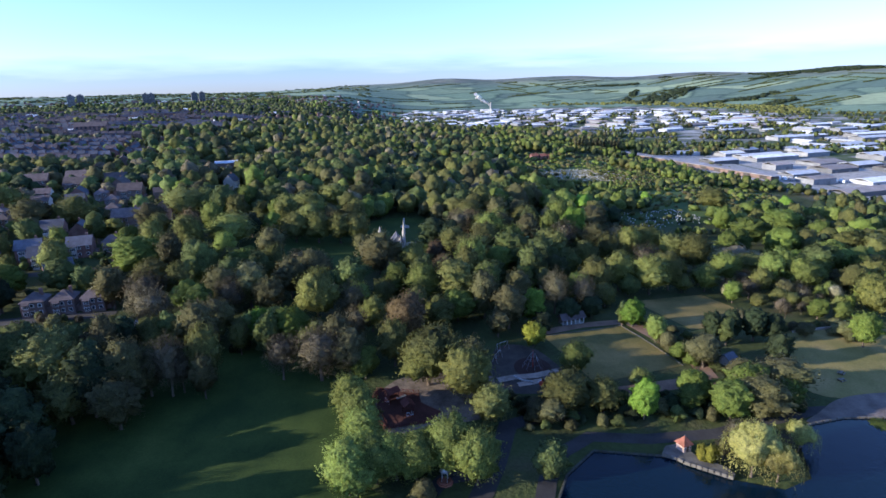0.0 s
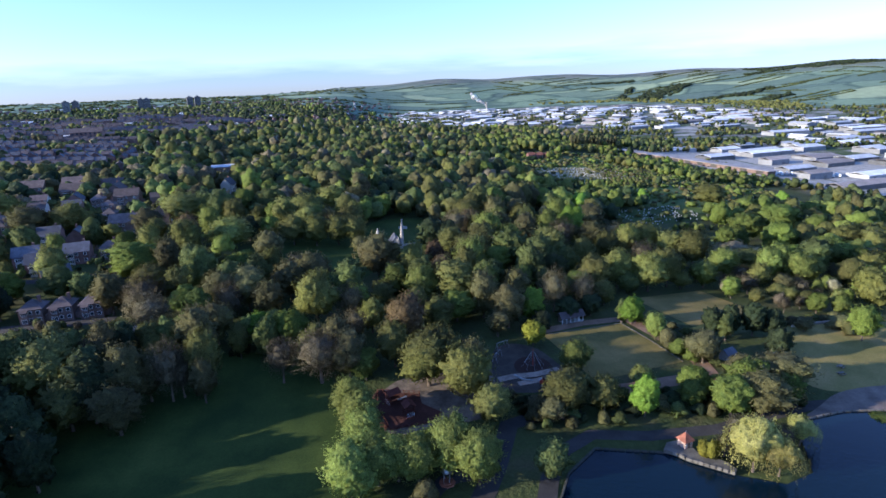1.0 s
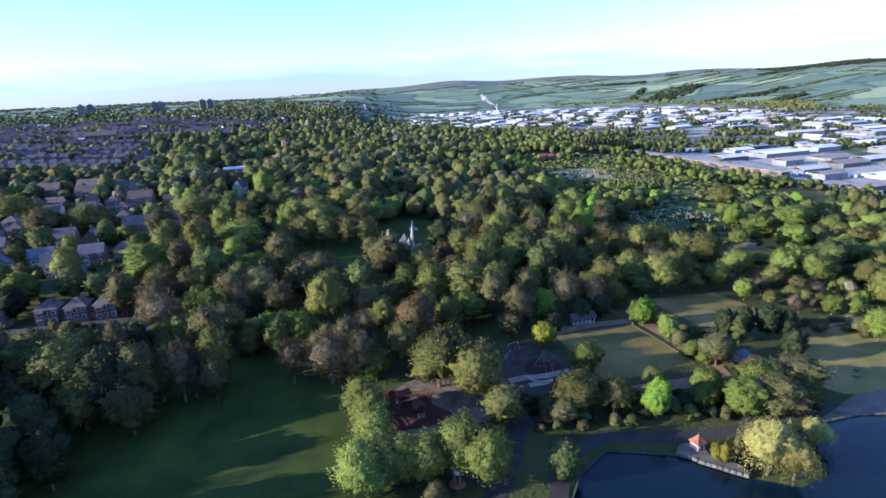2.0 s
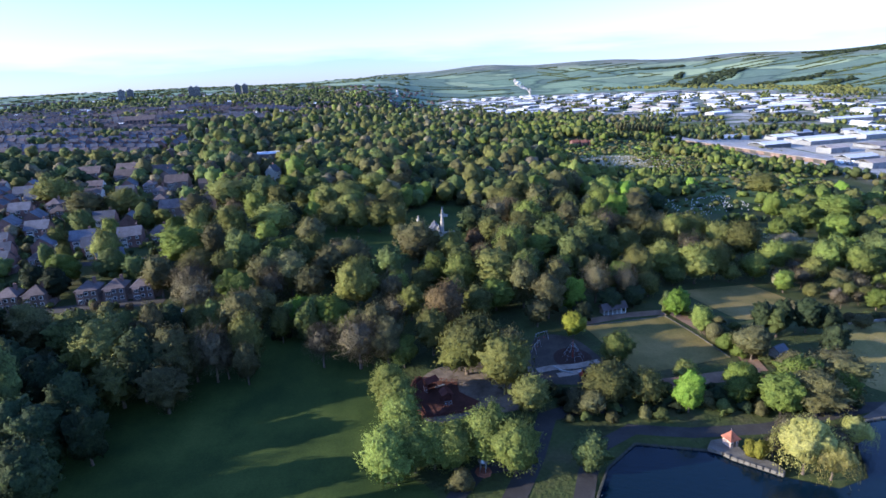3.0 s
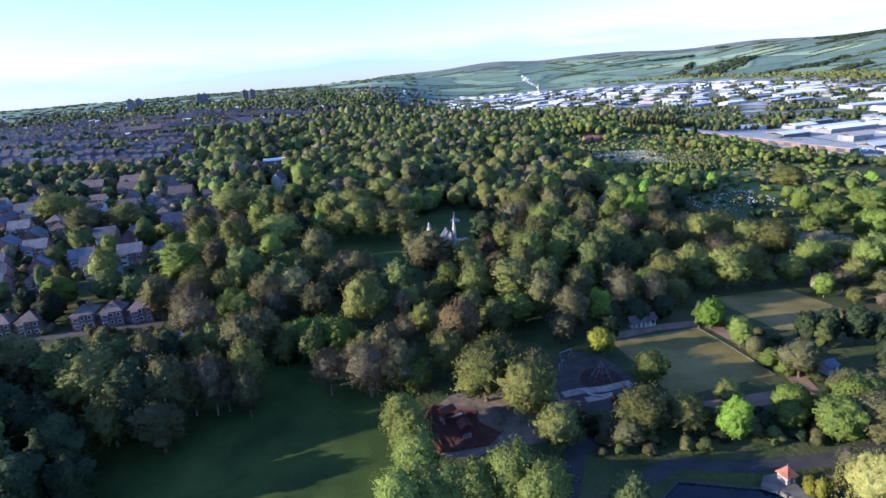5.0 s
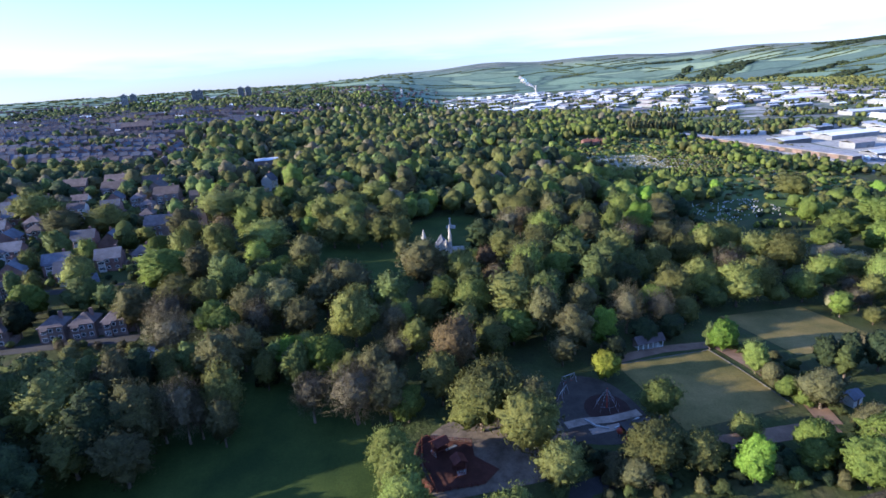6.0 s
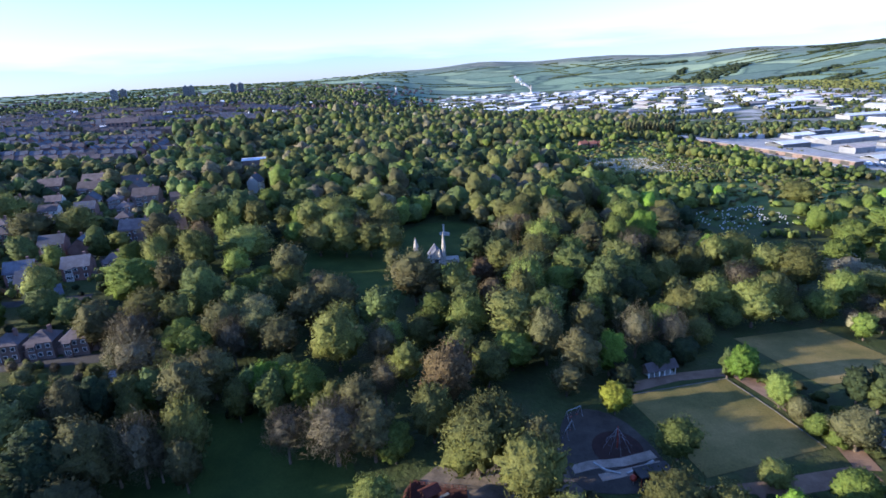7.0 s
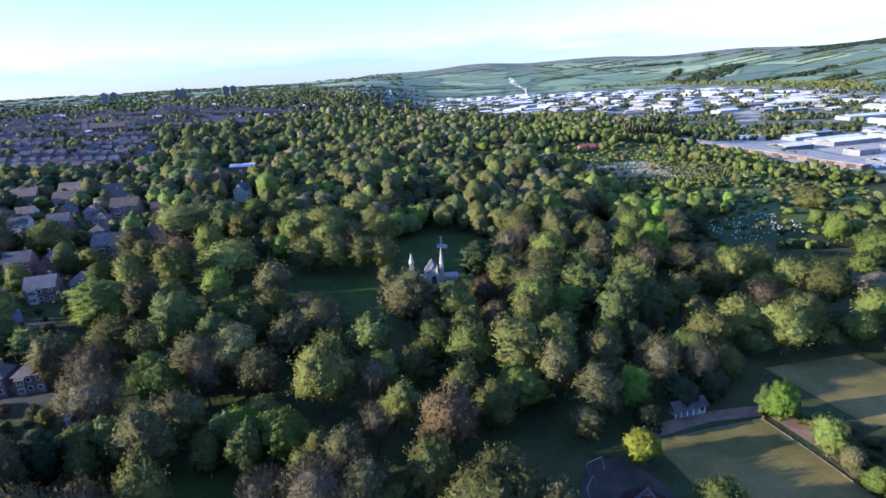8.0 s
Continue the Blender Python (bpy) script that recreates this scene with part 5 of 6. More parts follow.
# the great wood: large crowns first, then smaller ones in the gaps
for turn_no in range(46000):
    d = 300 + 2400 * fill.random() ** 1.5
    az = radians(fill.uniform(-44, 44))
    x, y = math.sin(az) * d, math.cos(az) * d
    if y < 352 and -175 < x < 215 and wooded(x, y) or town(x, y) > 0.2:
        continue
    z = ground_z(x, y)
    clump = noise.noise((x / 90, y / 90, 1))
    if z < -25 and (clump < (-0.25 if belt(x, y) else -0.12) or inside(YARD, x, y)):
        continue
    if inside(DEPOT, x, y):
        continue
    if any(inside(p, x, y) for p in CLEAR):
        if fill.random() < 0.1 and not crowd(x, y, 4.0, 0.8):
            woods[fill.choice(("mid", "olive", "dark"))].append((x, y, fill.uniform(2.5, 4.5), fill.uniform(4, 7)))
        continue
    slope = x > 110 and 400 < y < 830
    if slope and clump < 0.05:
        continue
    if d > 1250 and clump < (-0.25 if math.degrees(az) < -8 and d < 2600 else 0.08 if z < -24 else 0.05 + (d - 1250) / 3000):
        continue
    stand = 0.65 * noise.noise((x / 38, y / 38, 3.3)) + 0.6 * noise.noise((x / 120, y / 120, 8.8))
    if stand < -0.34:
        continue
    r = fill.uniform(5.6, 8.6) if turn_no < 14000 else fill.uniform(4.2, 6.8) if turn_no < 30000 else fill.uniform(3.0, 4.6)
    r *= 1 + 0.2 * stand
    if any(inside(p, x, y) for p in SIGHT):
        r = fill.uniform(1.5, 2.6)
    if inside(DEPOT_SIDE, x, y) or z < -24:
        r = min(r, fill.uniform(3.0, 6.0))
    if slope:
        r = min(r, fill.uniform(3.0, 7.0))
    if open_ground(x, y) or crowd(x, y, r, 0.56) or ((d < 700 or z < -24) and built_near(x, y, r * 0.6)):
        continue
    roll = fill.random()
    kind = "dark" if roll < 0.10 + 0.35 * max(0.0, clump) else "olive" if roll < 0.42 else "mid" if roll < 0.66 else "leafy" if roll < 0.77 else "tan" if roll < 0.89 else "twig" if roll < 0.96 else "silver"
    if x > 90 and d < 1000 and roll > 0.3:
        kind = fill.choice(("leafy", "silver", "olive", "fresh" if fill.random() < 0.2 else "leafy", "silver", "leafy"))
    if z < -24:
        kind = fill.choice(("mid", "dark", "olive", "mid", "dark", "tan"))
    woods[kind].append((x, y, r * fill.uniform(1.8, 2.7) * (1 + 0.35 * stand), 2.2 * r))
for kind, label in (("mid", "mid-green spring woodland on the slope"), ("olive", "olive-green young woodland on the slope"), ("tan", "tan budding woodland on the slope"),
                    ("leafy", "spring-green woodland on the slope"), ("fresh", "vivid fresh green trees on the slope"), ("dark", "dark evergreen woodland clumps"), ("twig", "bare grey-brown woodland trees"), ("silver", "pale silvery trees in the woodland")):
    far_wood("woodland", [w for w in woods[kind] if math.hypot(w[0], w[1]) < 650], LEAF[kind], label)
    far_wood("distant_woodland", [w for w in woods[kind] if math.hypot(w[0], w[1]) >= 650 and math.hypot(w[0], w[1]) < 1250], LEAF[kind], label, DISTANT)
    far_wood("distant_copse", [w for w in woods[kind] if math.hypot(w[0], w[1]) >= 1250], LEAF[kind], label, FARTHEST)

# low scrub, hedges and young trees on the open slope
SLOPE_GRASS = lawn_material("slope_grass", (0.055, 0.085, 0.024), (0.085, 0.125, 0.036), (0.13, 0.15, 0.055))
patch("slope_grass", rounded([(120, 470), (205, 395), (300, 385), (345, 520), (330, 640), (290, 770), (180, 770), (130, 640)]), SLOPE_GRASS, "open grassy slope with scrub", 0.05, 8, category="grass")
scrub = []
for row in range(12):
    for i in range(34):
        if noise.noise((row * 1.7, i / 7, 8.5)) > -0.15:
            x, y = 188 + i * 2.7 + row * 1.2, 528 + row * 14 - i * 0.5 + fill.uniform(-0.6, 0.6)
            scrub.append((x, y, fill.uniform(2.0, 4.0), fill.uniform(3.6, 5.0)))
for _ in range(2600):
    x, y = fill.uniform(95, 420), fill.uniform(380, 800)
    if x > 0.42 * y + 120 or inside(CEMETERY[0], x, y) and fill.random() < 0.96 or inside(CEMETERY[1], x, y) and fill.random() < 0.94 or any(inside(p, x, y) for p in SIGHT) and fill.random() < 0.5 or inside(DEPOT, x, y) or crowd(x, y, 2.0, 0.6):
        continue
    r = fill.uniform(1.2, 2.6) + 2.4 * fill.random() ** 3
    scrub.append((x, y, r * fill.uniform(0.9, 1.5), r * 2.3))
for i, (kind, label) in enumerate((("olive", "olive-green scrub on the open slope"), ("tan", "brown-tinged scrub on the open slope"), ("leafy", "bright green scrub on the open slope"))):
    far_wood("scrub", scrub[i::3], LEAF[kind], label, FARTHEST)

for i, (kind, label) in enumerate((("dark", "dark evergreen garden hedges between houses"), ("mid", "green garden bushes between houses"), ("olive", "olive-green garden bushes between houses"))):
    far_wood("garden_bushes", garden_bushes[i::3], LEAF[kind], label, DISTANT)

# hedges, copses and a dark plantation on the far hills
hedges = []
for k in range(200):
    az, d = radians(fill.uniform(-30, 42)), fill.uniform(1900, 4700)
    x, y = math.sin(az) * d, math.cos(az) * d
    if ground_z(x, y) < -22:
        continue
    turn_by = radians(fill.choice((28, 22, 118, 14)) + fill.uniform(-8, 8))
    for i in range(fill.randint(8, 26)):
        hx, hy = x + math.cos(turn_by) * i * 17, y + math.sin(turn_by) * i * 17
        if math.hypot(hx, hy) < 4400:
            hedges.append((hx, hy, fill.uniform(3.5, 7), fill.uniform(15, 22)))
for _ in range(1500):
    az, d = radians(fill.uniform(-44, -4)), fill.uniform(2300, 4850)
    x, y = math.sin(az) * d, math.cos(az) * d
    if noise.noise((x / 300, y / 300, 7)) > -0.15:
        hedges.append((x, y, fill.uniform(4, 7), fill.uniform(20, 40)))
far_wood("hedgerow", hedges, LEAF["mid"], "dark hedgerows and field trees on the far hills", HEDGE)
plantation = []
for cx, cy, w, d, n in ((1830, 4250, 260, 420, 260), (2500, 3900, 640, 900, 900), (2550, 3550, 420, 420, 420), (1500, 4350, 90, 300, 90), (1350, 3900, 300, 60, 60), (2150, 3500, 260, 70, 70), (2050, 4000, 220, 120, 90)):
    for i in range(n):
        x, y = cx + fill.uniform(-w, w) / 2, cy + fill.uniform(-d, d) / 2
        if math.hypot(x, y) < 4420:
            plantation.append((x, y, fill.uniform(7, 11), fill.uniform(24, 36)))
# narrow woods between the fields, and rough trees along the foot of the hills
for x0, y0, x1, y1, w, n in ((1240, 3080, 1545, 3350, 150, 170), (1350, 2700, 1610, 2712, 60, 60), (1457, 2380, 1620, 2464, 55, 45), (1500, 2640, 1760, 2800, 40, 40), (1180, 3230, 1330, 3520, 50, 40)):
    for i in range(n):
        u = fill.random()
        plantation.append((x0 + (x1 - x0) * u + fill.uniform(-w, w) / 2, y0 + (y1 - y0) * u + fill.uniform(-w, w) / 2, fill.uniform(9, 15), fill.uniform(20, 30)))
foot = []
for x0, y0, x1, y1, w, n in ((700, 3250, 1180, 3160, 90, 110), (1180, 3160, 1330, 2640, 110, 130), (1330, 2640, 1420, 2260, 110, 130), (1420, 2260, 1330, 1990, 120, 110)):
    for i in range(n):
        u = fill.random()
        foot.append((x0 + (x1 - x0) * u + fill.uniform(-w, w) / 2, y0 + (y1 - y0) * u + fill.uniform(-w, w) / 2, fill.uniform(6, 11), fill.uniform(10, 20)))
far_wood("hedgerow", foot, LEAF["olive"], "olive-green rough trees along the foot of the hills", HEDGE)
far_wood("plantation", plantation, LEAF["dark"], "dark conifer plantations on the far hillside", HEDGE)


# ---- the red brick school block and the tower blocks ----
school = thing("school", -430, 818, 15, label="large red brick school block above the terraces", category="building")
part("wall", gable_walls(38, 16, 12, 5), BRICK, school)
part("roof", gable_roof(38, 16, 12.02, 5), TILE, school)
for i in range(7):
    for r in range(3):
        part("window", box(-17 + i * 5.2, -14.6 + i * 5.2, -8.12, -8.02, 1.5 + r * 3.6, 3.7 + r * 3.6), GLASS, school, "tall dark window")


def tower_block(x, y, rot, w, d, floors, lift=0):
    root = thing("tower_block", x, y, rot, label="grey high-rise flats on the skyline", category="tower block", group="tower blocks")
    h = floors * 2.9
    part("wall", box(-w / 2, w / 2, -d / 2, d / 2, -6, h), SHED_WALL, root)
    for f in range(floors):
        part("window", box(-w / 2 + 0.8, w / 2 - 0.8, -d / 2 - 0.12, -d / 2 - 0.01, f * 2.9 + 1.0, f * 2.9 + 2.4), GLASS, root, "dark window band")
    part("plant_room", box(-w / 5, w / 5, -d / 5, d / 5, h + 0.01, h + 4), SHED_WALL, root)


for tx, ty in ((-1696, 3061), (-1678, 3116), (-1395, 3209), (-1378, 3238), (-1196, 3352), (-1165, 3384)):
    tower_block(tx * 0.71, ty * 0.71, 25, 22, 18, 16)

# ---- stones of the cemeteries ----
def stones(name, area, count, label, tall=1.1):
    bm = bmesh.new()
    xs, ys = [p[0] for p in area], [p[1] for p in area]
    for _ in range(count):
        x, y = fill.uniform(min(xs), max(xs)), fill.uniform(min(ys), max(ys))
        if inside(area, x, y):
            z, w, h = ground_z(x, y), fill.uniform(0.2, 0.45), tall * fill.uniform(0.5, 1.0)
            add_box(bm, x - w, x + w, y - 0.15, y + 0.15, z - 0.3, z + h)
    me = bpy.data.meshes.new(name)
    bm.to_mesh(me)
    bm.free()
    me.materials.append(STONE_PALE)
    tagged(new(name, me), label, "gravestones", kind="stuff")


STONE_PALE = surface("pale_marble", (0.38, 0.37, 0.35), 0.7, 4, 0.5, 0.2)
stones("gravestones", CEMETERY[0], 280, "rows of pale upright gravestones in grass")
stones("gravestones", CEMETERY[1], 1100, "dense pale gravestones of the hillside cemetery", 0.95)
stones("gravestones", CEMETERY[2], 120, "scattered pale gravestones among bushes", 1.4)
patch("cemetery_grass", CEMETERY[0], LAWN, "shaded cemetery grass", 0.08, 8, category="lawn")
patch("cemetery_grass", CEMETERY[1], FIELD, "worn cemetery grass", 0.08, 12, category="lawn")

# ---- the rail depot with its long roof ----
DEPOT_ROOF = surface("depot_roof_brown_grey", (0.27, 0.25, 0.245), 0.7, 14, 1.2, 0.3)
depot = thing("rail_depot", 373, 783, 14.6, label="very long grey-roofed depot shed with red-brown walls", category="depot")
part("wall", box(-6, 6, -146, 146, -3, 4.6), BRICK_BROWN, depot)
for i in range(20):
    part("roof_panel", box(-8.5, 8.5, -150 + i * 15.0, -135.2 + i * 15.0, 4.65, 5.3, 0.1), DEPOT_ROOF, depot)
bm = box(-20, -9.0, -150, 150, -1.0, 0.25)
part("platform", bm, CONCRETE, depot, "pale concrete loading platform")
for i in range(12):
    part("door", box(-6.12, -6.01, -140 + i * 24, -130 + i * 24, 0, 3.8), ASPHALT, depot, "dark loading door")

patch("freight_yard", turned(495, 740, 200, 390, 14.6), CONCRETE, "pale concrete freight yard", 0.12, 24, category="yard")
for x, y, w, d, h, m in ((436, 944, 54, 26, 6, SHED_WHITE), (447, 837, 44, 22, 7, SHED_GREY), (538, 872, 80, 34, 8, SHED_WHITE), (624, 897, 46, 26, 9, SHED_WHITE), (577, 801, 50, 28, 6, SHED_BROWN),
                         (548, 738, 46, 26, 7, SHED_BROWN), (730, 929, 46, 30, 8, SHED_WHITE), (692, 836, 42, 30, 9, SHED_GREY), (612, 772, 46, 22, 6, SHED_GREY), (624, 721, 47, 24, 7, SHED_BROWN),
                         (474, 695, 43, 16, 8, SHED_GREY), (461, 645, 34, 16, 9, SHED_BROWN), (530, 640, 50, 20, 6, SHED_WHITE), (465, 577, 72, 18, 7, SHED_BROWN), (559, 963, 33, 20, 8, SHED_GREY),
                         (493, 769, 30, 16, 9, SHED_BROWN), (791, 910, 60, 34, 6, SHED_WHITE), (600, 653, 56, 24, 7, SHED_GREY), (553, 584, 51, 24, 8, SHED_WHITE), (689, 762, 60, 30, 9, SHED_WHITE),
                         (668, 971, 70, 30, 6, SHED_GREY), (512, 930, 40, 22, 7, SHED_WHITE)):
    shed(x, y, 15, w, d * 1.4, h - 2, m)

# parked lorry trailers and vans in the yards
def trailer(x, y, rot, mat, label):
    root = thing("lorry_trailer", x, y, rot, z=ground_z(x, y) + 0.12, label=label, category="lorry", group="parked trailers")
    part("box_body", box(-6.5, 6.5, -1.25, 1.25, 1.2, 4.0, 0.08), mat, root)
    for u in (-4.6, -3.2, 4.4):
        for v in (-1.05, 1.05):
            bm = bmesh.new()
            bmesh.ops.create_cone(bm, cap_ends=True, segments=10, radius1=0.5, radius2=0.5, depth=0.35, matrix=Matrix.Translation((u, v, 0.5)) @ Matrix.Rotation(math.pi / 2, 4, "X"))
            part("wheel", bm, ASPHALT, root)
    part("chassis", box(-6.2, 6.2, -0.5, 0.5, 0.75, 1.19), STEEL, root)


for i in range(26):
    x, y = 418 + (i % 13) * 6.2 + (i // 13) * 26, 672 - (i % 13) * 2.2 - (i // 13) * 118
    if not built_near(x, y, 2):
        trailer(x, y, 70, RUST if i > 12 else (WHITE, SHED_GREY, WHITE)[i % 3], "red box lorry trailer parked in the yard" if i > 12 else "pale box lorry trailer parked in the yard")

# ---- the steam plume over its works ----
works = thing("steam_works", 362, 2900, -20, label="white works with a chimney in the valley", category="factory")
part("hall", box(-30, 30, -15, 15, -4, 9, 0.5), SHED_GREY, works)
part("chimney", add_tube(bmesh.new(), (20, 0, 10), (20, 0, 42), 4.5, 3.2, 12), CONCRETE, works)
puffs = bmesh.new()
for i in range(44):
    k = i / 43
    bmesh.ops.create_icosphere(puffs, subdivisions=2, radius=1.5 + 5.5 * k * fill.uniform(0.5, 1.0), matrix=Matrix.Translation((380 - 70 * k + fill.uniform(-6, 6) * (0.3 + k), 2900 + fill.uniform(-8, 8), -2 + 52 * k ** 0.9 + fill.uniform(-8, 8) * (0.2 + k))))
for v in puffs.verts:
    v.co += Vector(noise.noise_vector(v.co / 7)) * 4.5 + Vector(noise.noise_vector(v.co / 2.5)) * 1.5
me = bpy.data.meshes.new("steam_plume")
puffs.to_mesh(me)
puffs.free()
me.materials.append(STEAM)
tagged(new("steam_plume", me), "white drifting steam plume above the works", "steam", kind="stuff")

patch("car_park", turned(75, 364, 13, 56, -18), ASPHALT, "shaded tarmac car park in the wood", 0.1, 4, category="car park")
patch("rail_sidings", turned(342, 775, 18, 290, 14.6), PAVE, "pale ballast of the rail sidings beside the depot", 0.12, 12, category="rail yard")

# ---- the lakeside hut and its quay ----
hut = thing("lakeside_hut", 62.3, 124.9, 20, z=0.55, label="small square hut with a red tiled pyramid roof on the quay", category="hut")
hut.scale = (0.70, 0.70, 0.70)
part("wall", box(-1.7, 1.7, -1.7, 1.7, -0.2, 2.5, 0.06), surface("pink_render", (0.40, 0.29, 0.24), 0.85, 1.5, 0.2), hut)
bm = bmesh.new()
low = [bm.verts.new((x * 2.25, y * 2.25, 2.45)) for x, y in ((-1, -1), (1, -1), (1, 1), (-1, 1))]
mid = [bm.verts.new((x * 1.2, y * 1.2, 3.7)) for x, y in ((-1, -1), (1, -1), (1, 1), (-1, 1))]
tip = bm.verts.new((0, 0, 5.2))
bm.faces.new(low[::-1])
for i in range(4):
    j = (i + 1) % 4
    bm.faces.new((low[i], low[j], mid[j], mid[i]))
    bm.faces.new((mid[i], mid[j], tip))
part("roof", bm, TILE_RED, hut)
part("finial", add_tube(bmesh.new(), (0, 0, 5.1), (0, 0, 5.9), 0.07, 0.03), STEEL, hut)
d = part("door", box(-0.5, 0.5, -1.78, -1.70, -0.05, 2.0), BARK, hut, "dark plank door")
part("handle", box(0.3, 0.4, -1.82, -1.78, 0.9, 1.0), STEEL, d)
for s in (-1.2, 0.95):
    w = part("window", box(s - 0.28, s + 0.3, -1.77, -1.70, 1.0, 1.8), WHITE, hut)
    part("pane", box(s - 0.2, s + 0.22, -1.80, -1.77, 1.08, 1.72), GLASS, w)

QUAY = [(56.6, 123.8), (59.4, 121.9), (60.6, 120.2), (64.5, 117.2), (68.7, 114.0), (69.6, 115.0), (69.0, 117.5), (64.0, 122.0), (63.2, 127.5), (58.5, 126.5)]
bm = bmesh.new()
top = bm.faces.new([bm.verts.new((x, y, 0.5)) for x, y in QUAY])
bot = bmesh.ops.extrude_face_region(bm, geom=[top])
bmesh.ops.translate(bm, verts=[v for v in bot["geom"] if isinstance(v, bmesh.types.BMVert)], vec=(0, 0, -2.2))
bmesh.ops.recalc_face_normals(bm, faces=bm.faces)
me = bpy.data.meshes.new("quay")
bm.to_mesh(me)
bm.free()
me.materials.append(KERB)
quay = tagged(new("quay", me), "grey stone landing quay jutting into the lake", "quay", kind="structure")


def edge_stones(parent, points, length=1.3, width=0.55, height=0.28, z=None, mat=KERB, name="stone"):
    """Kerb stones laid end to end along a line, each its own piece."""
    shared = None
    for (x0, y0), (x1, y1) in zip(points, points[1:]):
        run = math.hypot(x1 - x0, y1 - y0)
        for i in range(max(1, int(run / length))):
            k = (i + 0.5) / max(1, int(run / length))
            x, y = x0 + (x1 - x0) * k, y0 + (y1 - y0) * k
            if shared is None:
                bm = box(-length / 2 + 0.03, length / 2 - 0.03, -width / 2, width / 2, -0.6, height, 0.04)
                shared = bpy.data.meshes.new(name)
                bm.to_mesh(shared)
                bm.free()
                shared.materials.append(mat)
            ob = new(name, shared)
            ob.matrix_basis = pose(x, y, (ground_z(x, y) if z is None else z) + 0.02 * math.sin(i * 3.1), 0, 0, math.degrees(math.atan2(y1 - y0, x1 - x0)))
            ob.parent = parent


edge_stones(quay, [(56.9, 123.6), (59.3, 121.7), (60.5, 120.0), (64.4, 117.0), (68.7, 113.8)], 1.1, 0.45, 0.22, 0.5)
lake_edge = tagged(new("lake_edge", mesh_of("lake_edge", [(28.6, 110, -1.2), (29.0, 110, -1.2), (29.0, 110, -0.2), (28.6, 110, -0.2)], [(0, 1, 2, 3)], CONCRETE)), "low stone kerb round the lake", "kerb", kind="structure")
# kerb colour darkened to carry the tree shade on this bank
KERB_SHADED = surface("shaded_kerb", (0.05, 0.052, 0.045), 0.95, 2, 0.3)
edge_stones(lake_edge, [(20.3, 92), (28.6, 111), (32.3, 118.6), (41, 127.1), (56.6, 123.7)], 1.6, 0.5, 0.08, -0.02, KERB_SHADED)
edge_stones(lake_edge, [(91, 124.2), (99, 133.2), (110, 135.5), (124, 134.2), (150, 130)], 1.9, 0.6, 0.12, -0.02)

# ---- the bowling greens ----
pav = thing("bowls_pavilion", 55.0, 199.8, 16, label="low open pavilion with white posts and a dark roof", category="pavilion")
part("back_wall", box(-4.4, 4.4, 1.2, 1.5, -0.5, 2.6), BARK, pav, "dark timber back wall")
part("roof", gable_roof(9, 3.4, 2.65, 1.5, 0.4), TILE, pav)
part("floor", box(-4.4, 4.4, -1.6, 1.19, -0.5, 0.15), CONCRETE, pav)
for i in range(6):
    part("post", box(-4.3 + i * 1.7, -4.1 + i * 1.7, -1.55, -1.35, 0.16, 2.6), WHITE, pav)
part("rail", box(-4.3, 4.3, -1.5, -1.4, 2.3, 2.62), WHITE, pav)
c1, c2 = GREENS
kerb = tagged(new("green_kerb", mesh_of("green_kerb", [(c1[3][0], c1[3][1], 1.0), (c1[2][0], c1[2][1], 1.0), (c1[2][0], c1[2][1], 1.1), (c1[3][0], c1[3][1], 1.1)], [(0, 1, 2, 3)], CONCRETE)), "pale kerb edging the bowling green", "kerb", kind="structure")
edge_stones(kerb, [c1[2], c1[3], c1[0]], 1.5, 0.3, 0.2)
kiosk = thing("garden_kiosk", 95.5, 166.5, 30, label="small white-walled garden shelter with a grey roof", category="kiosk")
part("wall", gable_walls(4.2, 3.2, 2.3, 1.1), RENDER_WALL, kiosk)
part("roof", gable_roof(4.2, 3.2, 2.32, 1.1, 0.3), SLATE, kiosk)
part("door", box(-0.45, 0.45, -1.68, -1.61, 0, 1.95), BARK, kiosk)
for i, (x, y) in enumerate(((79.5, 199), (81.2, 195), (82.4, 191), (83.8, 187), (85.0, 183), (86.0, 179), (87.2, 175), (88.2, 171), (89.2, 167), (90.5, 163), (88.5, 190), (90.5, 184), (92.0, 178), (93.5, 172))):
    plant(("shrub_fresh", "shrub", "shrub_tan", "shrub")[i % 4], x, y, 2.2 + (i % 3) * 0.5, 4.2, "hedge shrubs")
for x, y, h in ((64.6, 120.6, 5.0), (66.0, 119.4, 6.0), (65.4, 122.2, 4.6), (67.2, 120.2, 5.6)):
    plant("golden", x, y, h, 3.1, "golden cypresses")
for x, y in ((80, 122), (84, 121), (76, 127)):
    plant("bare" if x > 75 else "tan", x, y, 8, 7, "shrubs behind the willow")

# dark understory below the trees behind the lake walk
under = random.Random(31)
POPLARS, RED_ROW = ((250, 900), (335, 948)), (152, 738)
for _ in range(240):
    x, y = under.uniform(16, 104), under.uniform(136.5, 152)
    r = under.uniform(1.4, 2.6)
    if (44 < x < 90 and y > 149) or (18 < x < 27 and y < 146) or not all((x - px) ** 2 + (y - py) ** 2 > (0.6 * r + 1.0) ** 2 for px, py, pr in planted) or sum((x - px) ** 2 + (y - py) ** 2 < pr * pr for px, py, pr in planted) > 1:
        continue
    plant(under.choice(["shrub", "shrub_dark", "shrub_dark", "shrub_tan"]), x, y, r * under.uniform(1.2, 2.0), 2 * r, "understory shrubs")

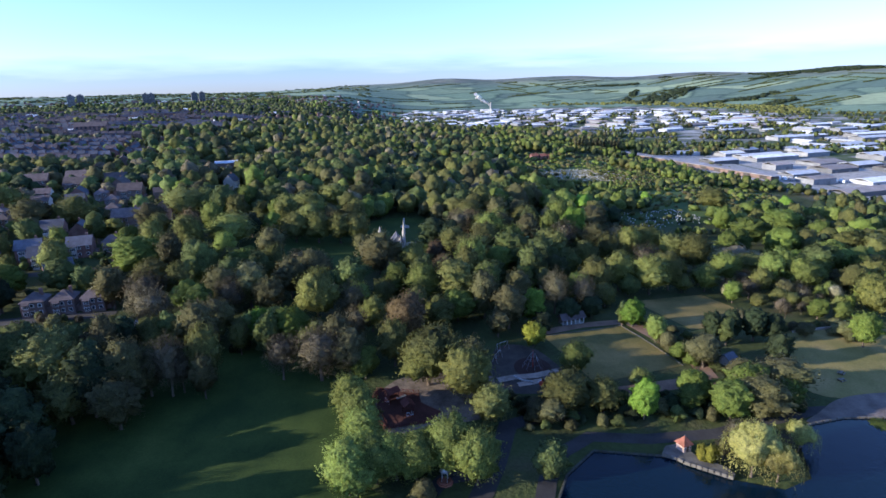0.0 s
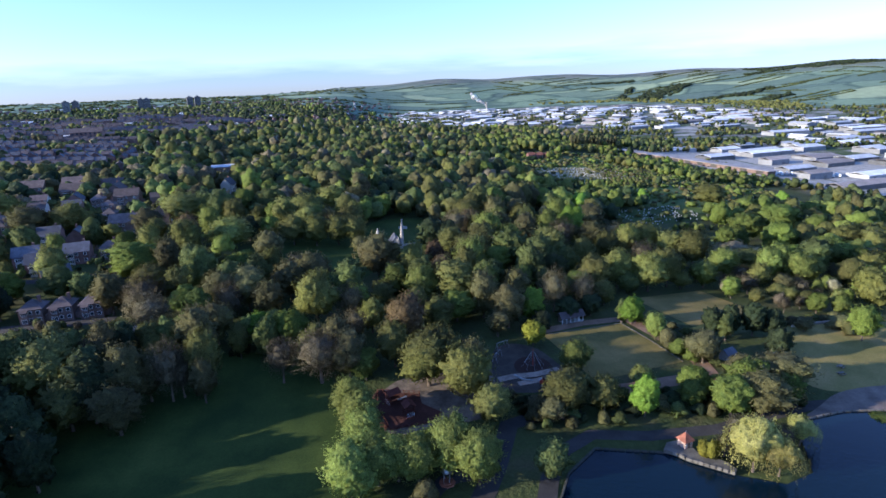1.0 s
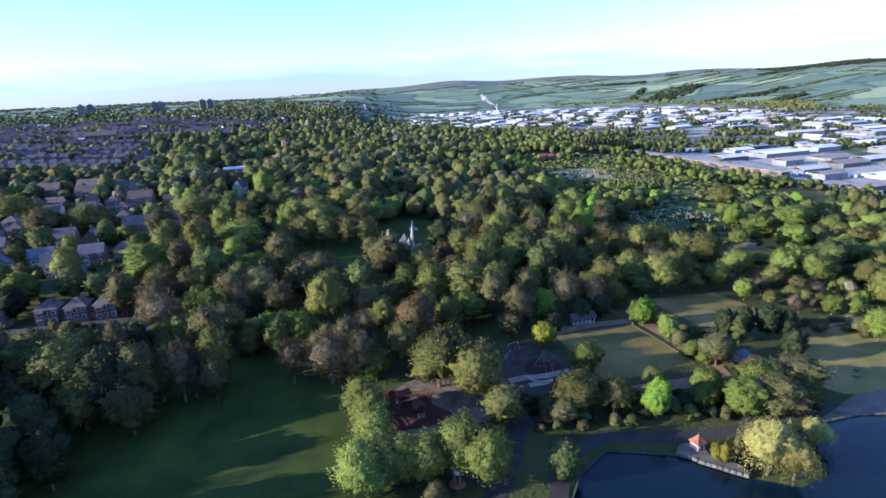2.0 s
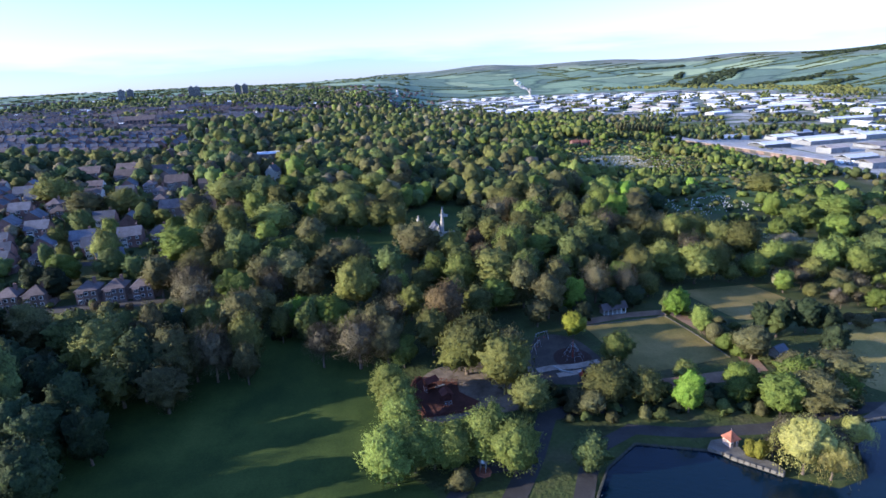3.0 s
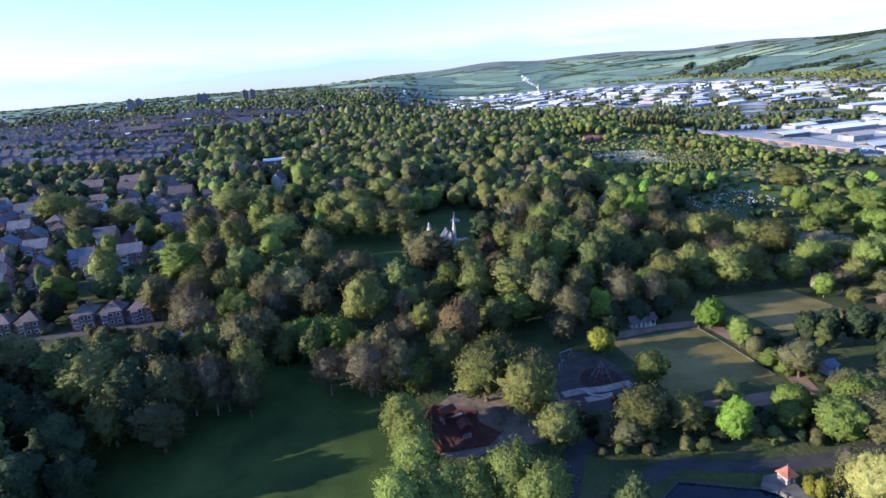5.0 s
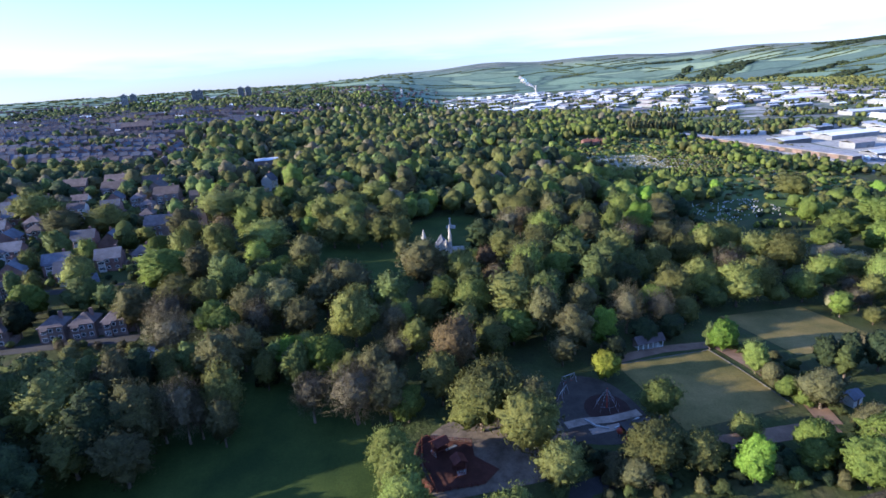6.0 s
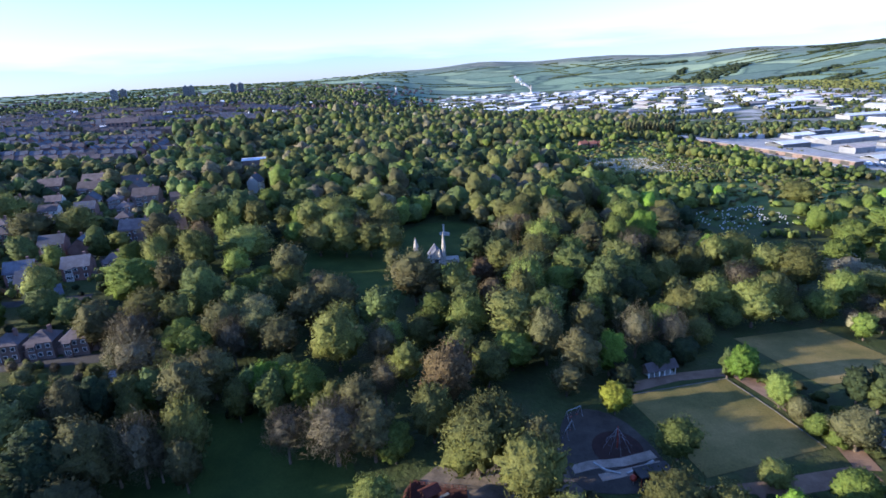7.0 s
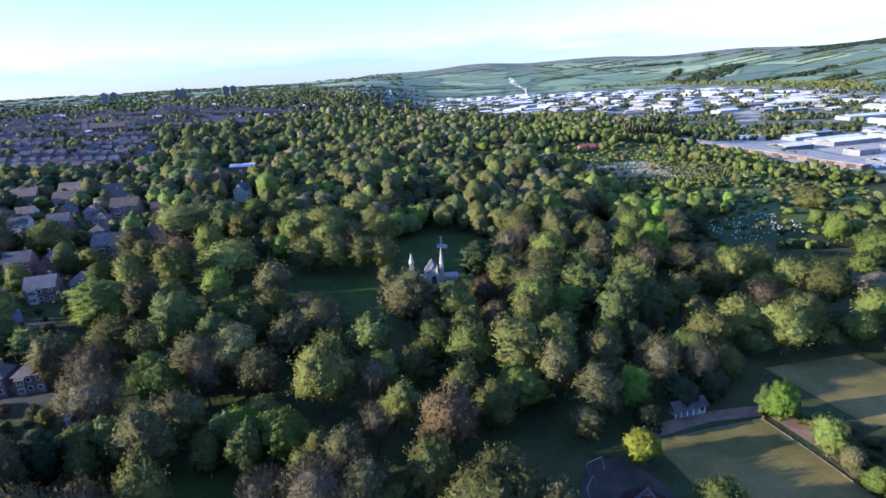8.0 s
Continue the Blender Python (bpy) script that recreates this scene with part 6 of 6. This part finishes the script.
# low growth along the lawn's wooded edge
for _ in range(380):
    x, y = under.uniform(-110, -30), under.uniform(95, 186)
    d = edge_distance(MEADOW, x, y)
    r = under.uniform(1.6, 3.2)
    if d < 3.2 and (x < -60 or y > 168) and all((x - px) ** 2 + (y - py) ** 2 > (0.5 * r + 1.0) ** 2 for px, py, pr in planted):
        plant(under.choice(["shrub", "shrub_dark", "shrub_dark"]), x, y, r * under.uniform(1.2, 2.0), 2 * r, "understory shrubs")

# a row of brown poplars and a few red roofs between the cemetery and the valley
for i in range(13):
    plant("poplar_tan", POPLARS[0][0] + (POPLARS[1][0] - POPLARS[0][0]) * i / 12, POPLARS[0][1] + (POPLARS[1][1] - POPLARS[0][1]) * i / 12 + (i % 3) * 1.5, 20 + (i * 7) % 5, 6.5, "poplar row")
for i in range(3):
    house("red", RED_ROW[0] + i * 11, RED_ROW[1] + i * 2, 12, 9, 8, 4.6, 2.6, BRICK, TILE_RED, False, "small brick house with a red tiled roof", "valley houses", bays=False)

# ---- the playgrounds ----
RED_BARK = surface("red_bark_chip", (0.075, 0.030, 0.022), 0.95, 3, 0.25)
TIMBER = surface("red_stained_timber", (0.095, 0.030, 0.022), 0.8, 2, 0.2)
PIT = [(-13.0, 157.0), (-12.6, 149.0), (-9.0, 139.5), (1.5, 141.5), (5.0, 146.0), (-0.5, 150.5), (-1.0, 155.0)]
pit = patch("play_pit", PIT, RED_BARK, "red bark-chip play pit", 0.22, 2, category="playground")


def bank(points, width, high, mat, label):
    """A rounded earth bank along a line."""
    bm, rings = bmesh.new(), []
    for i, (x, y) in enumerate(points):
        a, b = points[max(0, i - 1)], points[min(len(points) - 1, i + 1)]
        d = math.hypot(b[0] - a[0], b[1] - a[1])
        nx, ny = -(b[1] - a[1]) / d, (b[0] - a[0]) / d
        k = 0.35 + 0.65 * math.sin(math.pi * (i + 0.5) / len(points))
        rings.append([bm.verts.new((x + nx * u * width, y + ny * u * width, ground_z(x, y) + 0.1 + high * k * h + 0.12 * rng.normal() * h)) for u, h in ((-0.5, -0.3), (-0.34, 0.45), (-0.1, 0.95), (0.12, 1.0), (0.34, 0.5), (0.5, -0.3))])
    for p, q in zip(rings, rings[1:]):
        for i in range(5):
            bm.faces.new((p[i], p[i + 1], q[i + 1], q[i]))
    for f in bm.faces:
        f.smooth = True
    me = bpy.data.meshes.new("earth_bank")
    bm.to_mesh(me)
    bm.free()
    me.materials.append(mat)
    return tagged(new("earth_bank", me), label, "bank", kind="structure")


RED_EARTH = surface("red_earth", (0.065, 0.024, 0.017), 0.95, 2.5, 0.25, 0.3)
bank([(-11.6, 157.6), (-13.4, 155.0), (-14.0, 151.0), (-13.2, 146.5), (-11.6, 142.5), (-9.6, 140.0)], 2.0, 1.0, RED_EARTH, "steep red earth bank beside the play pit")


def fence(points, name, label, high=1.0, gap=1.6):
    root = thing(name, *points[0], z=0.0, label=label, category="fence")
    base = root.matrix_basis.inverted()
    for (x0, y0), (x1, y1) in zip(points, points[1:]):
        n = max(1, round(math.hypot(x1 - x0, y1 - y0) / gap))
        for i in range(n):
            ends = [(x0 + (x1 - x0) * k / n, y0 + (y1 - y0) * k / n) for k in (i, i + 1)]
            p, q = [base @ Vector((x, y, ground_z(x, y) + 0.1)) for x, y in ends]
            up = Vector((0, 0, high))
            part("post", add_tube(bmesh.new(), p - up * 0.4, p + up, 0.09, 0.08, 5), TIMBER, root)
            for k in (0.35, 0.85):
                part("rail", add_tube(bmesh.new(), p + up * k, q + up * k, 0.06, 0.06, 4), TIMBER, root)


fence([PIT[6], PIT[0], PIT[1], PIT[2], PIT[3]], "timber_fence", "low red-stained timber fence round the play pit", 1.1)


def climbing_frame(x, y, rot, w, label):
    root = thing("climbing_frame", x, y, rot, z=ground_z(x, y) + 0.2, label=label, category="playground", group="play equipment")
    for u in (-w / 2, w / 2):
        for v in (-1.2, 1.2):
            part("post", add_tube(bmesh.new(), (u, v, -0.4), (u * 0.9, v * 0.9, 3.4), 0.10, 0.09), TIMBER, root)
    part("deck", box(-w / 2, w / 2, -1.2, 1.2, 1.5, 1.65, 0.03), TIMBER, root)
    part("canopy", gable_roof(w + 0.4, 2.9, 3.35, 0.9, 0.2, 0.08), TIMBER, root, "red-brown canopy")
    part("slide", box(w / 2, w / 2 + 3.0, -0.4, 0.4, 0.2, 0.32, 0.03), STEEL, root, "steel slide")
    for i in range(5):
        part("rung", add_tube(bmesh.new(), (-w / 2 - 0.1, -1.1, 0.2 + i * 0.3), (-w / 2 - 0.1, 1.1, 0.2 + i * 0.3), 0.035, 0.035, 5), STEEL, root)


climbing_frame(-8.5, 151.5, 35, 3.2, "red timber climbing frame with canopy and slide")
climbing_frame(-4.0, 145.5, 110, 2.6, "red timber climbing frame with canopy and slide")

net = thing("net_climber", 34.2, 167.0, 0, z=ground_z(34.2, 167.0) + 0.14, label="tall red mast with a rope climbing net", category="playground", group="play equipment")
part("mast", add_tube(bmesh.new(), (0, 0, -0.2), (0, 0, 5.6), 0.16, 0.12, 8), RUST, net)
for i in range(8):
    a, b = i * math.tau / 8, (i + 1) * math.tau / 8
    r = part("rope", add_tube(bmesh.new(), (math.cos(a) * 3.4, math.sin(a) * 3.4, 0), (0, 0, 5.4), 0.022, 0.022, 4), STEEL, net)
    for k in (0.25, 0.5, 0.75):
        q = [Vector((math.cos(t) * 3.4 * (1 - k), math.sin(t) * 3.4 * (1 - k), 5.4 * k)) for t in (a, b)]
        part("cross_rope", add_tube(bmesh.new(), q[0], q[1], 0.018, 0.018, 4), STEEL, r)


def swing(x, y, rot):
    root = thing("swing_frame", x, y, rot, z=ground_z(x, y) + 0.12, label="grey steel swing frame with two seats", category="playground", group="play equipment")
    for u in (-2.2, 2.2):
        for v in (-0.9, 0.9):
            part("leg", add_tube(bmesh.new(), (u, v, -0.2), (u, 0, 2.5), 0.06, 0.05, 6), STEEL, root)
    part("beam", add_tube(bmesh.new(), (-2.3, 0, 2.5), (2.3, 0, 2.5), 0.07, 0.07, 6), STEEL, root)
    for u in (-1, 1):
        s = part("seat", box(u - 0.25, u + 0.25, -0.1, 0.1, 0.5, 0.56), RUST, root)
        for w in (-0.22, 0.22):
            part("chain", add_tube(bmesh.new(), (u + w, 0, 0.56), (u + w, 0, 2.45), 0.02, 0.02, 4), STEEL, s)


swing(26.5, 178.5, 30)
swing(24.0, 172.0, 60)
for pts, label in (([(27.6, 162.2), (29.6, 159.8), (32.6, 158.6)], "low white kerb wall beside the mulch bed"), ([(34.0, 158.6), (38.0, 160.4), (41.0, 162.4)], "low pale kerb wall beside the court")):
    wall = thing("low_wall", *pts[0], z=0, label=label, category="wall")
    inv = wall.matrix_basis.inverted()
    for (x0, y0), (x1, y1) in zip(pts, pts[1:]):
        n = round(math.hypot(x1 - x0, y1 - y0) / 1.2)
        for i in range(n):
            k = (i + 0.5) / n
            x, y = x0 + (x1 - x0) * k, y0 + (y1 - y0) * k
            b = part("block", box(-0.58, 0.58, -0.25, 0.25, -0.3, 0.45, 0.04), CONCRETE, wall)
            b.matrix_basis = inv @ pose(x, y, ground_z(x, y), 0, 0, math.degrees(math.atan2(y1 - y0, x1 - x0)))
ball = bmesh.new()
bmesh.ops.create_uvsphere(ball, u_segments=16, v_segments=10, radius=0.75, matrix=Matrix.Translation((0, 0, 1.55)))
sphere = thing("red_play_globe", 34.5, 155.8, 0, z=ground_z(34.5, 155.8), label="bright red ball on a short post", category="playground", group="play equipment")
part("globe", ball, RUST, sphere)
part("post", add_tube(bmesh.new(), (0, 0, -0.2), (0, 0, 0.9), 0.15, 0.15, 8), STEEL, sphere)
shelter = thing("dark_shelter", 39.0, 156.8, 14, z=ground_z(39, 156.8), label="low dark flat-roofed shelter with red posts", category="shelter")
part("roof", box(-4, 4, -1.8, 1.8, 2.5, 2.75, 0.05), ASPHALT, shelter)
part("back_wall", box(-3.8, 3.8, 1.4, 1.6, -0.3, 2.49), TIMBER, shelter)
for i in range(5):
    part("post", box(-3.8 + i * 1.88, -3.65 + i * 1.88, -1.6, -1.45, -0.3, 2.49), RUST, shelter)

# a small iron fountain canopy on a red plinth
fountain = thing("fountain_canopy", 4.4, 118.2, 0, z=ground_z(4.4, 118.2), label="small grey iron canopy on a reddish stone plinth", category="fountain")
for r, z0, z1 in ((2.0, -0.2, 0.25), (1.4, 0.26, 0.6)):
    bm = bmesh.new()
    bmesh.ops.create_cone(bm, cap_ends=True, segments=8, radius1=r, radius2=r * 0.95, depth=z1 - z0, matrix=Matrix.Translation((0, 0, (z0 + z1) / 2)))
    part("plinth", bm, TILE_RED, fountain)
for i in range(4):
    a = i * math.tau / 4 + 0.6
    part("column", add_tube(bmesh.new(), (math.cos(a) * 0.9, math.sin(a) * 0.9, 0.6), (math.cos(a) * 0.9, math.sin(a) * 0.9, 3.0), 0.08, 0.07, 6), STEEL, fountain)
bm = bmesh.new()
bmesh.ops.create_uvsphere(bm, u_segments=12, v_segments=8, radius=1.15, matrix=Matrix.Translation((0, 0, 3.0)) @ Matrix.Diagonal((1, 1, 0.95, 1)))
bmesh.ops.bisect_plane(bm, geom=bm.verts[:] + bm.edges[:] + bm.faces[:], plane_co=(0, 0, 3.0), plane_no=(0, 0, -1), clear_outer=True)
part("dome", bm, STEEL, fountain)
part("finial", add_tube(bmesh.new(), (0, 0, 4.0), (0, 0, 4.9), 0.06, 0.02), STEEL, fountain)

# ---- the monument beyond the mansion ----
mon = thing("column_monument", -7.6, 349, 0, label="pale stone column on a stepped base", category="monument")
for i in range(3):
    part("step", box(-3 + i * 0.8, 3 - i * 0.8, -3 + i * 0.8, 3 - i * 0.8, -0.5 + i * 0.5, i * 0.5, 0.04), STONE, mon)
part("shaft", add_tube(bmesh.new(), (0, 0, 1.0), (0, 0, 4.8), 0.45, 0.32, 10), STONE, mon)
part("cap", box(-0.6, 0.6, -0.5, 0.5, 4.81, 5.3, 0.05), STONE, mon)

# ---- the edge of the playing field ----
for i in range(9):
    plant("shrub_tan" if i % 3 else "shrub", 128 + i * 4.6, 190 + i * 0.9, 2.4 + (i % 2) * 0.8, 5.5, "hedge shrubs")
field_wall = thing("boundary_wall", 130, 187.5, 0, z=0, label="low pale boundary wall above the field", category="wall")
inv = field_wall.matrix_basis.inverted()
for i in range(18):
    x, y = 131 + i * 1.9, 187.5 + i * 0.38
    b = part("coping", box(-0.92, 0.92, -0.2, 0.2, -0.5, 1.0, 0.04), STONE, field_wall)
    b.matrix_basis = inv @ pose(x, y, ground_z(x, y), 0, 0, 11)


def picnic_bench(x, y, rot):
    root = thing("picnic_bench", x, y, rot, z=ground_z(x, y) + 0.08, label="weathered grey wooden picnic bench on the grass", category="bench", group="picnic benches")
    part("tabletop", box(-1.0, 1.0, -0.4, 0.4, 0.70, 0.76, 0.01), KERB, root)
    for v in (-0.8, 0.8):
        part("seat", box(-1.0, 1.0, v - 0.15, v + 0.15, 0.42, 0.47, 0.01), KERB, root)
    for u in (-0.7, 0.7):
        part("leg", box(u - 0.05, u + 0.05, -0.85, 0.85, 0.30, 0.41), BARK, root)
        for v in (-0.45, 0.45):
            part("strut", box(u - 0.05, u + 0.05, v - 0.06, v + 0.06, -0.05, 0.69), BARK, root)


for x, y, rot in ((123.3, 154.1, 20), (112, 163, 70), (114.5, 160, 10), (126, 158, 40)):
    picnic_bench(x, y, rot)
